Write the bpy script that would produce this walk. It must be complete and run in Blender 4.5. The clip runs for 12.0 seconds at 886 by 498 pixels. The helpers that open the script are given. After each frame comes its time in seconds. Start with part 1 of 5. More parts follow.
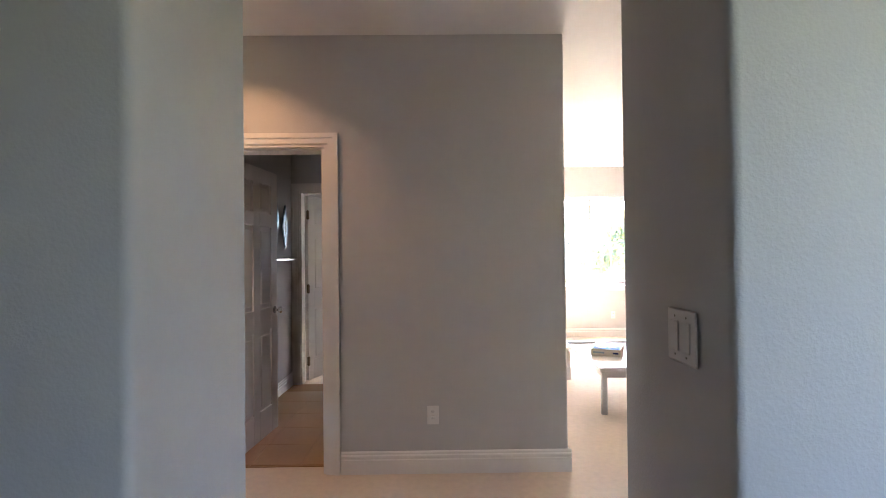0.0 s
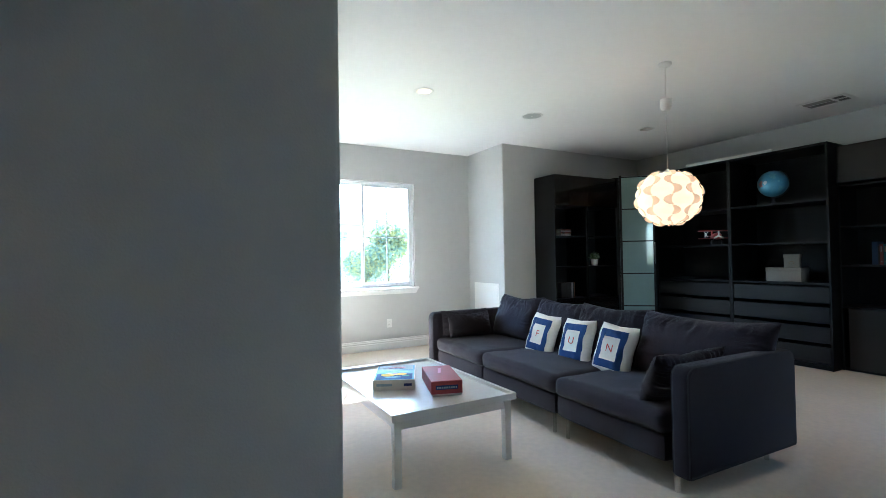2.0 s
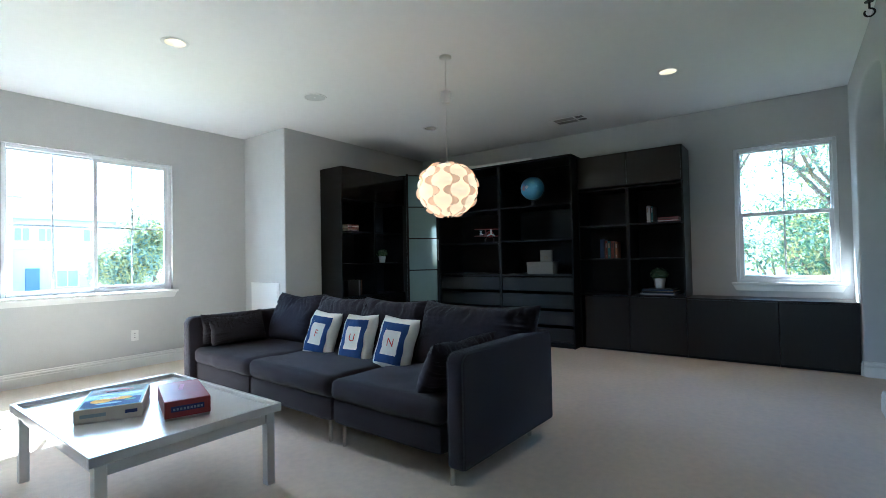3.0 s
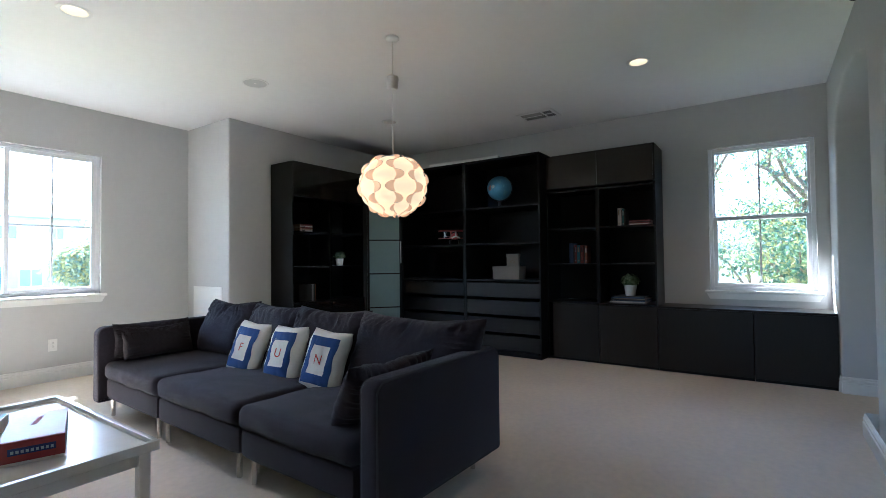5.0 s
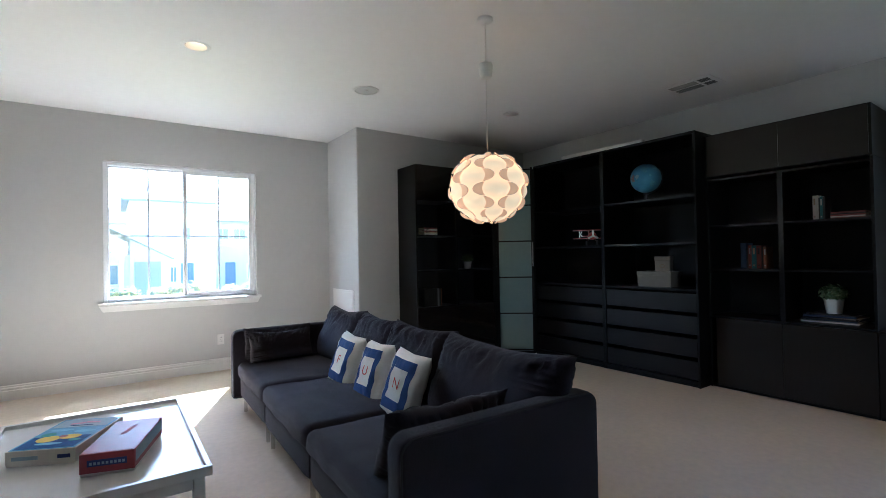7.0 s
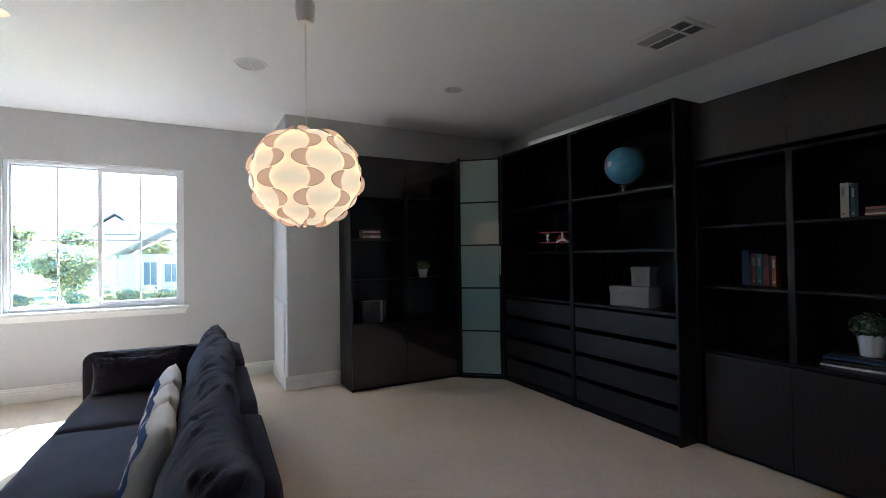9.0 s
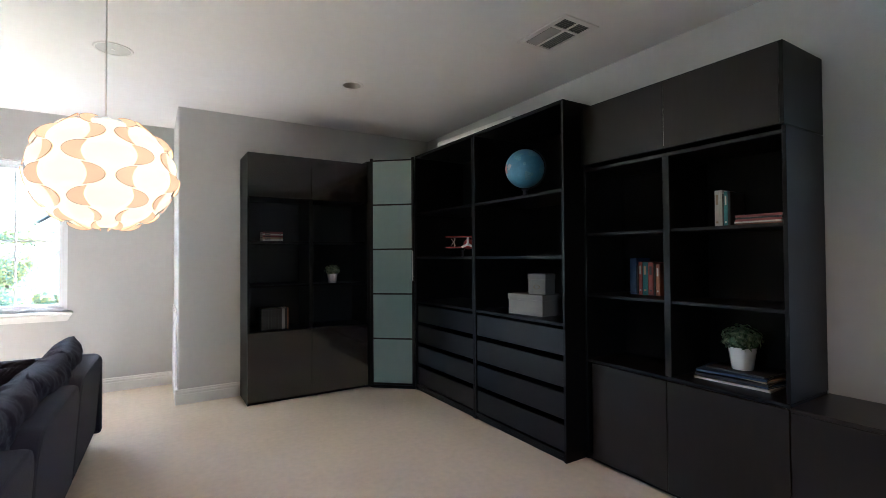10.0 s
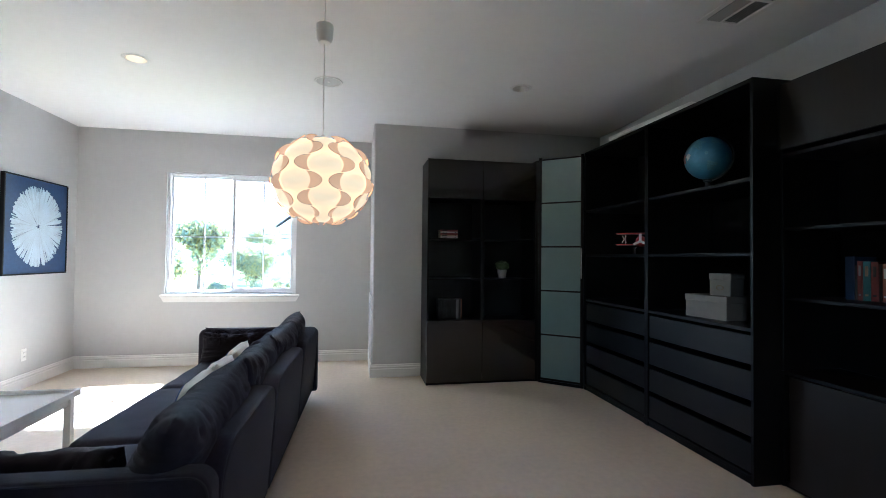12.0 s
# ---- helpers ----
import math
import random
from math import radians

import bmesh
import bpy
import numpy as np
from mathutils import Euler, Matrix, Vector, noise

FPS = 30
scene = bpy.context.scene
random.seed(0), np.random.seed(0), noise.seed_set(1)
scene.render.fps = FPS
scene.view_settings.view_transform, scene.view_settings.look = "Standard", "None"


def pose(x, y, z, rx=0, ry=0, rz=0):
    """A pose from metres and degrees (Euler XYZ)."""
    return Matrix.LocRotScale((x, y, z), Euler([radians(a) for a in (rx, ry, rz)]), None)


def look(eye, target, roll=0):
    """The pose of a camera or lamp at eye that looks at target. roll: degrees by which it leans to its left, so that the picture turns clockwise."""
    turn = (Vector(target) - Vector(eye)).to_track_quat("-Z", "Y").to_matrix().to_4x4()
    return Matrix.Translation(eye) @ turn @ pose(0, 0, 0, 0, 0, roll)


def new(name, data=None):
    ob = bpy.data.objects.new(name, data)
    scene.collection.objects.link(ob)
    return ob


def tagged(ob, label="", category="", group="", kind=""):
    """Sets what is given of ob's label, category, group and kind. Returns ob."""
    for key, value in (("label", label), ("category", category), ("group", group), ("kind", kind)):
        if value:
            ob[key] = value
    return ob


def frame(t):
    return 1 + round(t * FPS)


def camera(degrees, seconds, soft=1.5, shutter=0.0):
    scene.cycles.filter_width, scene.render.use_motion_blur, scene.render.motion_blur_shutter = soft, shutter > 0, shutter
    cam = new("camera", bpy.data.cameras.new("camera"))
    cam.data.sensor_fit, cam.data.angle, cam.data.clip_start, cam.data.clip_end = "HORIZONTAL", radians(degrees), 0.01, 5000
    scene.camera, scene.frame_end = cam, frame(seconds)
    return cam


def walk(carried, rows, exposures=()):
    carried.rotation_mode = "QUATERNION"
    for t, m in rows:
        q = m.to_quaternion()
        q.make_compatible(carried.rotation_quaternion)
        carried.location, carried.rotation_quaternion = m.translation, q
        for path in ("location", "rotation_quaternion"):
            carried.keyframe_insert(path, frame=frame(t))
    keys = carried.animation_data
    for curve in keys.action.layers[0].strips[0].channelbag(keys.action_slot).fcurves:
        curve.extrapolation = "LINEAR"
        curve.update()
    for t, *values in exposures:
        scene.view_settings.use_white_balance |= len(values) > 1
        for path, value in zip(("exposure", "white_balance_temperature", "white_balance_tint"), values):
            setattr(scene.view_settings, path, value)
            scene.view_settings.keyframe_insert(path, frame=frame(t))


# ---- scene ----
cam = camera(87.0, 12.0, soft=0.7)
PATH = [
    (0, (0.107, -0.343, 1.363), (0.125, 1.657, 1.384), -0.6),
    (0.4, (0.136, 0.095, 1.361), (0.191, 2.094, 1.386), -0.6),
    (0.8, (0.167, 0.48, 1.365), (0.312, 2.475, 1.372), -0.2),
    (1, (0.203, 0.645, 1.332), (0.424, 2.632, 1.351), -0.4),
    (1.5, (0.34, 0.998, 1.293), (0.863, 2.929, 1.317), -0.8),
    (2, (0.511, 1.253, 1.224), (1.471, 3.007, 1.262), -0.9),
    (2.5, (0.69, 1.388, 1.186), (2.072, 2.834, 1.221), -1.2),
    (3, (0.836, 1.442, 1.115), (2.44, 2.636, 1.158), -1.1),
    (3.2, (0.887, 1.455, 1.105), (2.558, 2.555, 1.150), -1.0),
    (4.8, (1.289, 1.456, 1.152), (2.972, 2.536, 1.19), -0.6),
    (5, (1.313, 1.452, 1.134), (2.959, 2.587, 1.183), -0.6),
    (5.5, (1.388, 1.428, 1.177), (2.947, 2.681, 1.221), -0.6),
    (6, (1.488, 1.375, 1.196), (2.915, 2.775, 1.241), -0.5),
    (6.5, (1.653, 1.367, 1.221), (2.936, 2.901, 1.258), -0.7),
    (8.5, (3.052, 1.586, 1.305), (3.996, 3.349, 1.333), -1.0),
    (9, (3.41, 1.506, 1.313), (4.349, 3.271, 1.341), -0.8),
    (9.5, (3.755, 1.437, 1.309), (4.731, 3.182, 1.342), -0.7),
    (10, (4.011, 1.39, 1.338), (5.068, 3.087, 1.371), -0.4),
    (10.5, (4.1, 1.339, 1.313), (5.204, 3.006, 1.352), -0.1),
    (11, (4.153, 1.255, 1.309), (5.096, 3.019, 1.347), 0.4),
    (11.5, (4.088, 1.23, 1.292), (4.772, 3.109, 1.331), 0.5),
    (12, (4.023, 1.227, 1.287), (4.392, 3.192, 1.327), 0.6),
]
walk(cam, [(t, look(eye, target, roll)) for t, eye, target, roll in PATH],
     exposures=[(0, 5.34, 6300, 22), (0.5, 4.88, 6150, 13), (1.0, 4.53, 5250, 8), (1.5, 4.34, 5000, 4), (2, 4.20, 4850, 2), (2.5, 3.93, 4750, 1), (3.2, 3.92, 4830, 3), (5, 3.84, 5070, 8),
                (6.5, 3.60, 5060, 9), (8.5, 3.59, 5060, 9), (9.5, 3.94, 5170, 11), (10.5, 4.90, 5300, 12), (11.2, 4.60, 5250, 11), (12, 3.85, 4980, 9)])
# ---- light ----
GLOW = 0.064
world = bpy.data.worlds.new("sky")
scene.world = world
world.use_nodes = True
wn = world.node_tree
sky = wn.nodes.new("ShaderNodeTexSky")
sky.sky_type = "NISHITA"
sky.sun_disc = False
SUN = Vector((0.35, 0.80, 0.83)).normalized()
sky.sun_elevation = math.asin(SUN.z)
sky.sun_rotation = math.atan2(SUN.x, SUN.y)
bg = wn.nodes["Background"]
wn.links.new(sky.outputs["Color"], bg.inputs["Color"])
bg.inputs["Strength"].default_value = 0.15
sun = new("sun", bpy.data.lights.new("sun", "SUN"))
sun.data.energy, sun.data.angle, sun.data.color = 5.0, radians(0.55), (1.0, 0.95, 0.86)
sun.matrix_world = look(SUN * 30, (0, 0, 0))


def sky_portal(x, y, z, w, h, rz):
    """Guides the sky's light through a window's opening; rz turns it to face indoors."""
    lamp = new("window_sky_guide", bpy.data.lights.new("window_sky_guide", "AREA"))
    lamp.data.shape, lamp.data.size, lamp.data.size_y = "RECTANGLE", w, h
    lamp.data.cycles.is_portal = True
    lamp.matrix_world = pose(x, y, z, 90, 0, rz)


# ---- materials ----
def nodes_of(name):
    m = bpy.data.materials.new(name)
    m.use_nodes = True
    return m, m.node_tree, m.node_tree.nodes["Principled BSDF"]


def paint(name, c, rough=0.55, metal=0.0, var=0.06, scale=7.0, bump=0.0, bscale=180.0, spec=0.5, stretch=(1, 1, 1), per_piece=0.0, coat=0.0, sheen=0.0):
    """A surface with two scales of variation in colour, a rough map and fine relief."""
    m, t, p = nodes_of(name)
    add, link = t.nodes.new, t.links.new
    co, mp = add("ShaderNodeTexCoord"), add("ShaderNodeMapping")
    mp.inputs["Scale"].default_value = stretch
    link(co.outputs["Object"], mp.inputs["Vector"])
    fine, broad = add("ShaderNodeTexNoise"), add("ShaderNodeTexNoise")
    fine.inputs["Scale"].default_value, fine.inputs["Detail"].default_value = scale * 6, 6
    broad.inputs["Scale"].default_value, broad.inputs["Detail"].default_value = scale * 0.35, 3
    for n in (fine, broad):
        link(mp.outputs["Vector"], n.inputs["Vector"])
    mix = add("ShaderNodeMath")
    mix.operation = "ADD"
    link(fine.outputs["Fac"], mix.inputs[0])
    link(broad.outputs["Fac"], mix.inputs[1])
    last = mix.outputs[0]
    if per_piece:
        info, mul, more = add("ShaderNodeObjectInfo"), add("ShaderNodeMath"), add("ShaderNodeMath")
        mul.operation, mul.inputs[1].default_value = "MULTIPLY", per_piece
        more.operation = "ADD"
        link(info.outputs["Random"], mul.inputs[0])
        link(mul.outputs[0], more.inputs[0])
        link(last, more.inputs[1])
        last = more.outputs[0]
    ramp = add("ShaderNodeMapRange")
    ramp.inputs["From Min"].default_value, ramp.inputs["From Max"].default_value = 0.6, 1.4 + per_piece
    ramp.inputs["To Min"].default_value, ramp.inputs["To Max"].default_value = 1 - var, 1 + var
    link(last, ramp.inputs["Value"])
    tint = add("ShaderNodeVectorMath")
    tint.operation = "SCALE"
    tint.inputs[0].default_value = c
    link(ramp.outputs["Result"], tint.inputs["Scale"])
    link(tint.outputs["Vector"], p.inputs["Base Color"])
    rmap = add("ShaderNodeMapRange")
    rmap.inputs["To Min"].default_value, rmap.inputs["To Max"].default_value = max(0.02, rough * 0.85), min(1, rough * 1.15)
    link(broad.outputs["Fac"], rmap.inputs["Value"])
    link(rmap.outputs["Result"], p.inputs["Roughness"])
    p.inputs["Metallic"].default_value = metal
    p.inputs["Specular IOR Level"].default_value = spec
    p.inputs["Coat Weight"].default_value = coat
    p.inputs["Coat Roughness"].default_value = 0.06
    if sheen:
        p.inputs["Sheen Weight"].default_value = sheen
        p.inputs["Sheen Roughness"].default_value = 0.5
    if bump:
        grain, b = add("ShaderNodeTexNoise"), add("ShaderNodeBump")
        grain.inputs["Scale"].default_value, grain.inputs["Detail"].default_value = bscale, 3
        link(mp.outputs["Vector"], grain.inputs["Vector"])
        b.inputs["Strength"].default_value, b.inputs["Distance"].default_value = bump, 0.004
        link(grain.outputs["Fac"], b.inputs["Height"])
        link(b.outputs["Normal"], p.inputs["Normal"])
    return m


def leafy(name, c, through_c, rough=0.6, scale=3.0):
    """Leaf paint that also lets light through from behind."""
    m = paint(name, c, rough, var=0.25, scale=scale)
    t = m.node_tree
    add, link = t.nodes.new, t.links.new
    tl, mx = add("ShaderNodeBsdfTranslucent"), add("ShaderNodeMixShader")
    tl.inputs["Color"].default_value = (*through_c, 1)
    mx.inputs[0].default_value = 0.35
    link(t.nodes["Principled BSDF"].outputs[0], mx.inputs[1])
    link(tl.outputs[0], mx.inputs[2])
    link(mx.outputs[0], t.nodes["Material Output"].inputs["Surface"])
    return m


def clear_glass(name, tint=(1, 1, 1)):
    m, t, p = nodes_of(name)
    t.nodes.remove(p)
    add, link = t.nodes.new, t.links.new
    fr, tr, gl, mx = add("ShaderNodeFresnel"), add("ShaderNodeBsdfTransparent"), add("ShaderNodeBsdfGlossy"), add("ShaderNodeMixShader")
    fr.inputs["IOR"].default_value = 1.45
    tr.inputs["Color"].default_value = (*tint, 1)
    gl.inputs["Roughness"].default_value = 0.01
    link(fr.outputs[0], mx.inputs[0])
    link(tr.outputs[0], mx.inputs[1])
    link(gl.outputs[0], mx.inputs[2])
    link(mx.outputs[0], t.nodes["Material Output"].inputs["Surface"])
    return m


def glow(name, c, power):
    m, t, p = nodes_of(name)
    p.inputs["Base Color"].default_value = (*c, 1)
    p.inputs["Roughness"].default_value = 0.5
    p.inputs["Emission Color"].default_value = (*c, 1)
    p.inputs["Emission Strength"].default_value = power * GLOW
    return m


WALL = paint("greige_wall_paint", (0.53, 0.525, 0.51), 0.75, var=0.025, scale=3, bump=0.25, bscale=130, spec=0.3)
CEIL = paint("white_ceiling_paint", (0.80, 0.79, 0.77), 0.9, var=0.02, scale=2, bump=0.2, bscale=110, spec=0.2)
TRIM = paint("white_semigloss_trim", (0.78, 0.77, 0.74), 0.35, var=0.02)
VINYL = paint("white_window_vinyl", (0.80, 0.81, 0.82), 0.4, var=0.02)
CARPET = paint("cream_cut_pile_carpet", (0.725, 0.628, 0.51), 0.95, var=0.085, scale=4.0, bump=0.7, bscale=230, spec=0.1)
TILE = paint("tan_ceramic_tile", (0.37, 0.215, 0.09), 0.35, var=0.10, scale=6, per_piece=0.3)
GROUT = paint("tan_grout", (0.32, 0.19, 0.085), 0.9)
DARKWOOD = paint("black_brown_wood_veneer", (0.0045, 0.0042, 0.0041), 0.38, spec=0.21, var=0.25, scale=9, stretch=(1, 1, 0.12), bump=0.05, bscale=90)
DARKBACK = paint("black_brown_back_board", (0.0032, 0.0032, 0.0037), 0.55, spec=0.14, var=0.2, scale=9)
# Blue tint stands for window glare on the bookcase front, painted into the board.
GLAREBACK = paint("back_board_with_glare_tint", (0.0105, 0.0135, 0.0165), 0.45, spec=0.3, var=0.2, scale=9)
GLOSSDARK = paint("high_gloss_black_brown", (0.017, 0.0115, 0.009), 0.10, var=0.15, scale=4, coat=0.3)
SATINDARK = paint("satin_black_brown_front", (0.0140, 0.0108, 0.0090), 0.32, spec=0.34, var=0.2, scale=8, stretch=(1, 1, 0.15))
DRAWERWOOD = paint("black_drawer_front", (0.0075, 0.0078, 0.0088), 0.34, spec=0.32, var=0.2, scale=9, stretch=(1, 0.15, 1))
FROST = paint("grey_green_frosted_glass", (0.15, 0.22, 0.21), 0.3, var=0.04, scale=3, coat=1.0)
FROST.node_tree.nodes["Principled BSDF"].inputs["Coat IOR"].default_value = 1.58
FABRIC = paint("charcoal_navy_sofa_fabric", (0.0235, 0.0190, 0.0270), 0.95, var=0.24, scale=14, bump=0.6, bscale=420, spec=0.2, sheen=0.11)
PIPING = paint("charcoal_sofa_piping", (0.030, 0.026, 0.033), 0.8, var=0.15, scale=30, bump=0.3, bscale=500)
FABRIC2 = paint("charcoal_cushion_fabric", (0.027, 0.0225, 0.027), 0.95, var=0.2, scale=14, bump=0.5, bscale=420, spec=0.15, sheen=0.06)
LINEN = paint("white_cotton_cover", (0.80, 0.78, 0.74), 0.9, var=0.05, scale=12, bump=0.4, bscale=500, spec=0.2)
BLUECLOTH = paint("royal_blue_printed_cloth", (0.012, 0.055, 0.22), 0.85, var=0.12, scale=14, bump=0.3, bscale=500)
REDCLOTH = paint("red_printed_letter", (0.50, 0.07, 0.06), 0.85, var=0.08)
CHROME = paint("brushed_steel", (0.62, 0.61, 0.58), 0.22, metal=1.0, var=0.05)
BRONZE = paint("aged_bronze_hinge", (0.20, 0.15, 0.10), 0.4, metal=1.0, var=0.15)
WHITEWOOD = paint("white_lacquered_wood", (0.72, 0.71, 0.68), 0.22, var=0.03, scale=5, coat=0.25)
PLASTIC = paint("white_plastic", (0.74, 0.73, 0.70), 0.4, var=0.02)
DARKGAP = paint("recess_shade", (0.015, 0.015, 0.015), 0.8)
# Slats of the white register, with the shade between them in the grey.
SLATMETAL = paint("shaded_register_slats", (0.30, 0.29, 0.27), 0.5, var=0.05)
GREYMETAL = paint("painted_grille_metal", (0.55, 0.55, 0.53), 0.5, var=0.03)
GLASS = clear_glass("window_glass", (0.97, 0.99, 0.98))
DOORWHITE = paint("white_door_paint", (0.68, 0.65, 0.60), 0.35, var=0.03, bump=0.08, bscale=90)


# ---- building blocks ----
def join(bm, tmp, m=None):
    if m is not None:
        bmesh.ops.transform(tmp, matrix=m, verts=tmp.verts)
    me = bpy.data.meshes.new("tmp")
    tmp.to_mesh(me)
    tmp.free()
    bm.from_mesh(me)
    bpy.data.meshes.remove(me)
    return bm


def block(x0, y0, z0, x1, y1, z1, bev=0.0, seg=2, bm=None, m=None):
    tmp = bmesh.new()
    bmesh.ops.create_cube(tmp, size=1)
    for v in tmp.verts:
        v.co = Vector((x0 + (v.co.x + 0.5) * (x1 - x0), y0 + (v.co.y + 0.5) * (y1 - y0), z0 + (v.co.z + 0.5) * (z1 - z0)))
    if bev:
        bmesh.ops.bevel(tmp, geom=tmp.edges[:], offset=bev, segments=seg, affect="EDGES", profile=0.5)
    return join(bm if bm is not None else bmesh.new(), tmp, m)


def rod(p, q, r, seg=12, bm=None, r2=None):
    p, q = Vector(p), Vector(q)
    tmp = bmesh.new()
    bmesh.ops.create_cone(tmp, cap_ends=True, segments=seg, radius1=r, radius2=r if r2 is None else r2, depth=(q - p).length)
    m = Matrix.Translation((p + q) / 2) @ (q - p).to_track_quat("Z", "Y").to_matrix().to_4x4()
    return join(bm if bm is not None else bmesh.new(), tmp, m)


def lathe(profile, seg=32, bm=None, m=None, closed=False):
    """Turns a profile of (radius, height) round the z axis."""
    tmp = bmesh.new()
    rings = [[tmp.verts.new((r * math.cos(2 * math.pi * i / seg), r * math.sin(2 * math.pi * i / seg), z)) for i in range(seg)] for r, z in profile]
    for a, b in zip(rings, rings[1:]):
        for i in range(seg):
            tmp.faces.new((a[i], a[(i + 1) % seg], b[(i + 1) % seg], b[i]))
    if closed:
        for i in range(seg):
            tmp.faces.new((rings[-1][i], rings[-1][(i + 1) % seg], rings[0][(i + 1) % seg], rings[0][i]))
    else:
        tmp.faces.new(rings[0][::-1])
        tmp.faces.new(rings[-1])
    bmesh.ops.remove_doubles(tmp, verts=tmp.verts, dist=1e-5)
    bmesh.ops.recalc_face_normals(tmp, faces=tmp.faces)
    return join(bm if bm is not None else bmesh.new(), tmp, m)


def ball(r, seg=24, rings=14, bm=None, m=None):
    tmp = bmesh.new()
    bmesh.ops.create_uvsphere(tmp, u_segments=seg, v_segments=rings, radius=r)
    return join(bm if bm is not None else bmesh.new(), tmp, m)


def prism(outline, axis, a, b, bm=None):
    """Extrudes an outline of (u, z) along axis 'x' or 'y' (outline's u runs along the other), or of (x, y) along 'z'."""
    tmp = bmesh.new()
    at = {"y": lambda u, z, d: (u, d, z), "x": lambda u, z, d: (d, u, z), "z": lambda u, z, d: (u, z, d)}[axis]
    f0 = [tmp.verts.new(at(u, z, a)) for u, z in outline]
    f1 = [tmp.verts.new(at(u, z, b)) for u, z in outline]
    tmp.faces.new(f0)
    tmp.faces.new(f1[::-1])
    for i in range(len(outline)):
        j = (i + 1) % len(outline)
        tmp.faces.new((f0[j], f0[i], f1[i], f1[j]))
    bmesh.ops.recalc_face_normals(tmp, faces=tmp.faces)
    return join(bm if bm is not None else bmesh.new(), tmp)


def soft_box(w, d, h, r, puff=0.0, wrinkle=0.0, seed=0, cuts=14):
    """An upholstered block centred at 0: rounded edges, puffed faces, shallow folds."""
    bm = bmesh.new()
    bmesh.ops.create_cube(bm, size=2)
    bmesh.ops.subdivide_edges(bm, edges=bm.edges[:], cuts=cuts, use_grid_fill=True)
    half = Vector((w / 2, d / 2, h / 2))
    for v in bm.verts:
        s = Vector([math.sin(c * math.pi / 2) * 0.35 + c * 0.65 for c in v.co])
        p = Vector([s[i] * half[i] for i in range(3)])
        q = Vector([max(-half[i] + r, min(half[i] - r, p[i])) for i in range(3)])
        n = p - q
        if n.length > 1e-6:
            p = q + n.normalized() * r
        u, t, k = s
        p.z += puff * (1 - u * u) * (1 - t * t) * (1 if k > 0 else -1) * min(1, abs(k) * 1.2)
        p.x += puff * 0.35 * (1 - t * t) * (1 - k * k) * (1 if u > 0 else -1) * (abs(u) > 0.95)
        p.y += puff * 0.35 * (1 - u * u) * (1 - k * k) * (1 if t > 0 else -1) * (abs(t) > 0.95)
        if wrinkle:
            o = Vector((seed * 3.1, seed * 1.7, 0))
            f = noise.noise(Vector((p.x * 5, p.y * 5, p.z * 5)) + o) + 0.5 * noise.noise(Vector((p.x * 14, p.y * 9, p.z * 14)) + o)
            p += v.co.normalized() * wrinkle * f
        v.co = p
    return bm


def part(name, bm, material, parent=None, label="", smooth=False, at=None):
    """Links a bmesh as one mesh object under a thing or a part."""
    me = bpy.data.meshes.new(name)
    bm.to_mesh(me)
    bm.free()
    me.materials.append(material)
    if smooth:
        me.polygons.foreach_set("use_smooth", [True] * len(me.polygons))
        me.set_sharp_from_angle(angle=radians(50))
    ob = new(name, me)
    ob.parent = parent
    if at is not None:
        ob.matrix_basis = at
    if label:
        ob["label"] = label
    return ob


def thing(name, label, category, m=None, group="", kind=""):
    ob = new(name)
    ob.empty_display_size = 0.1
    ob.matrix_basis = m if m is not None else Matrix()
    return tagged(ob, label, category, group, kind)


def single(name, bm, material, label, category, m=None, group="", kind="", smooth=False):
    return tagged(part(name, bm, material, None, "", smooth, m), label, category, group, kind)


def setting(name, bm, material, label, category, smooth=False):
    return single(name, bm, material, label, category, kind="structure", smooth=smooth)


# ---- structure ----
H = 2.745
XW, YN, XC, YB, XE, YS = 0.906, 7.195, 4.21, 6.324, 6.87, 0.95
YS0, HALL_N, HALL_W = 0.49, 2.585, -1.385
WIN_A = (1.84, 3.31, 0.83, 2.27)
WIN_B = (1.047, 1.924, 0.80, 2.267)
CASED = (-1.272, -0.606, 2.038)

setting("floor", block(-4.4, -1.4, -0.25, 7.1, 7.4, 0.0), CARPET, "cream cut-pile carpet through hall and living room", "carpet")
DOWNLIGHTS = ((2.404, 5.028, True), (5.351, 2.272, True), (5.393, 4.997, False), (-1.08, 2.12, True))


def holed_ceiling():
    """The ceiling slab with round holes for the downlights."""
    slab = new("ceiling_slab", bpy.data.meshes.new("ceiling_slab"))
    bm = block(-4.4, -1.4, H, 7.1, 7.4, H + 0.2)
    bm.to_mesh(slab.data)
    bm.free()
    drills = []
    for x, y, lit in DOWNLIGHTS:
        me = bpy.data.meshes.new("drill")
        bm = rod((x, y, H - 0.05), (x, y, H + 0.12), 0.072, 36)
        bm.to_mesh(me)
        bm.free()
        drills.append(new("drill", me))
        cut = slab.modifiers.new("hole", "BOOLEAN")
        cut.operation, cut.object = "DIFFERENCE", drills[-1]
    me = bpy.data.meshes.new_from_object(slab.evaluated_get(bpy.context.evaluated_depsgraph_get()))
    bm = bmesh.new()
    bm.from_mesh(me)
    for ob in (slab, *drills):
        bpy.data.objects.remove(ob)
    return bm


setting("ceiling", holed_ceiling(), CEIL, "flat white painted ceiling", "ceiling")


def bullnose(bm, pick, r=0.02):
    edges = [e for e in bm.edges if pick(*e.verts)]
    bmesh.ops.bevel(bm, geom=edges, offset=r, segments=4, affect="EDGES", profile=0.5)
    return bm


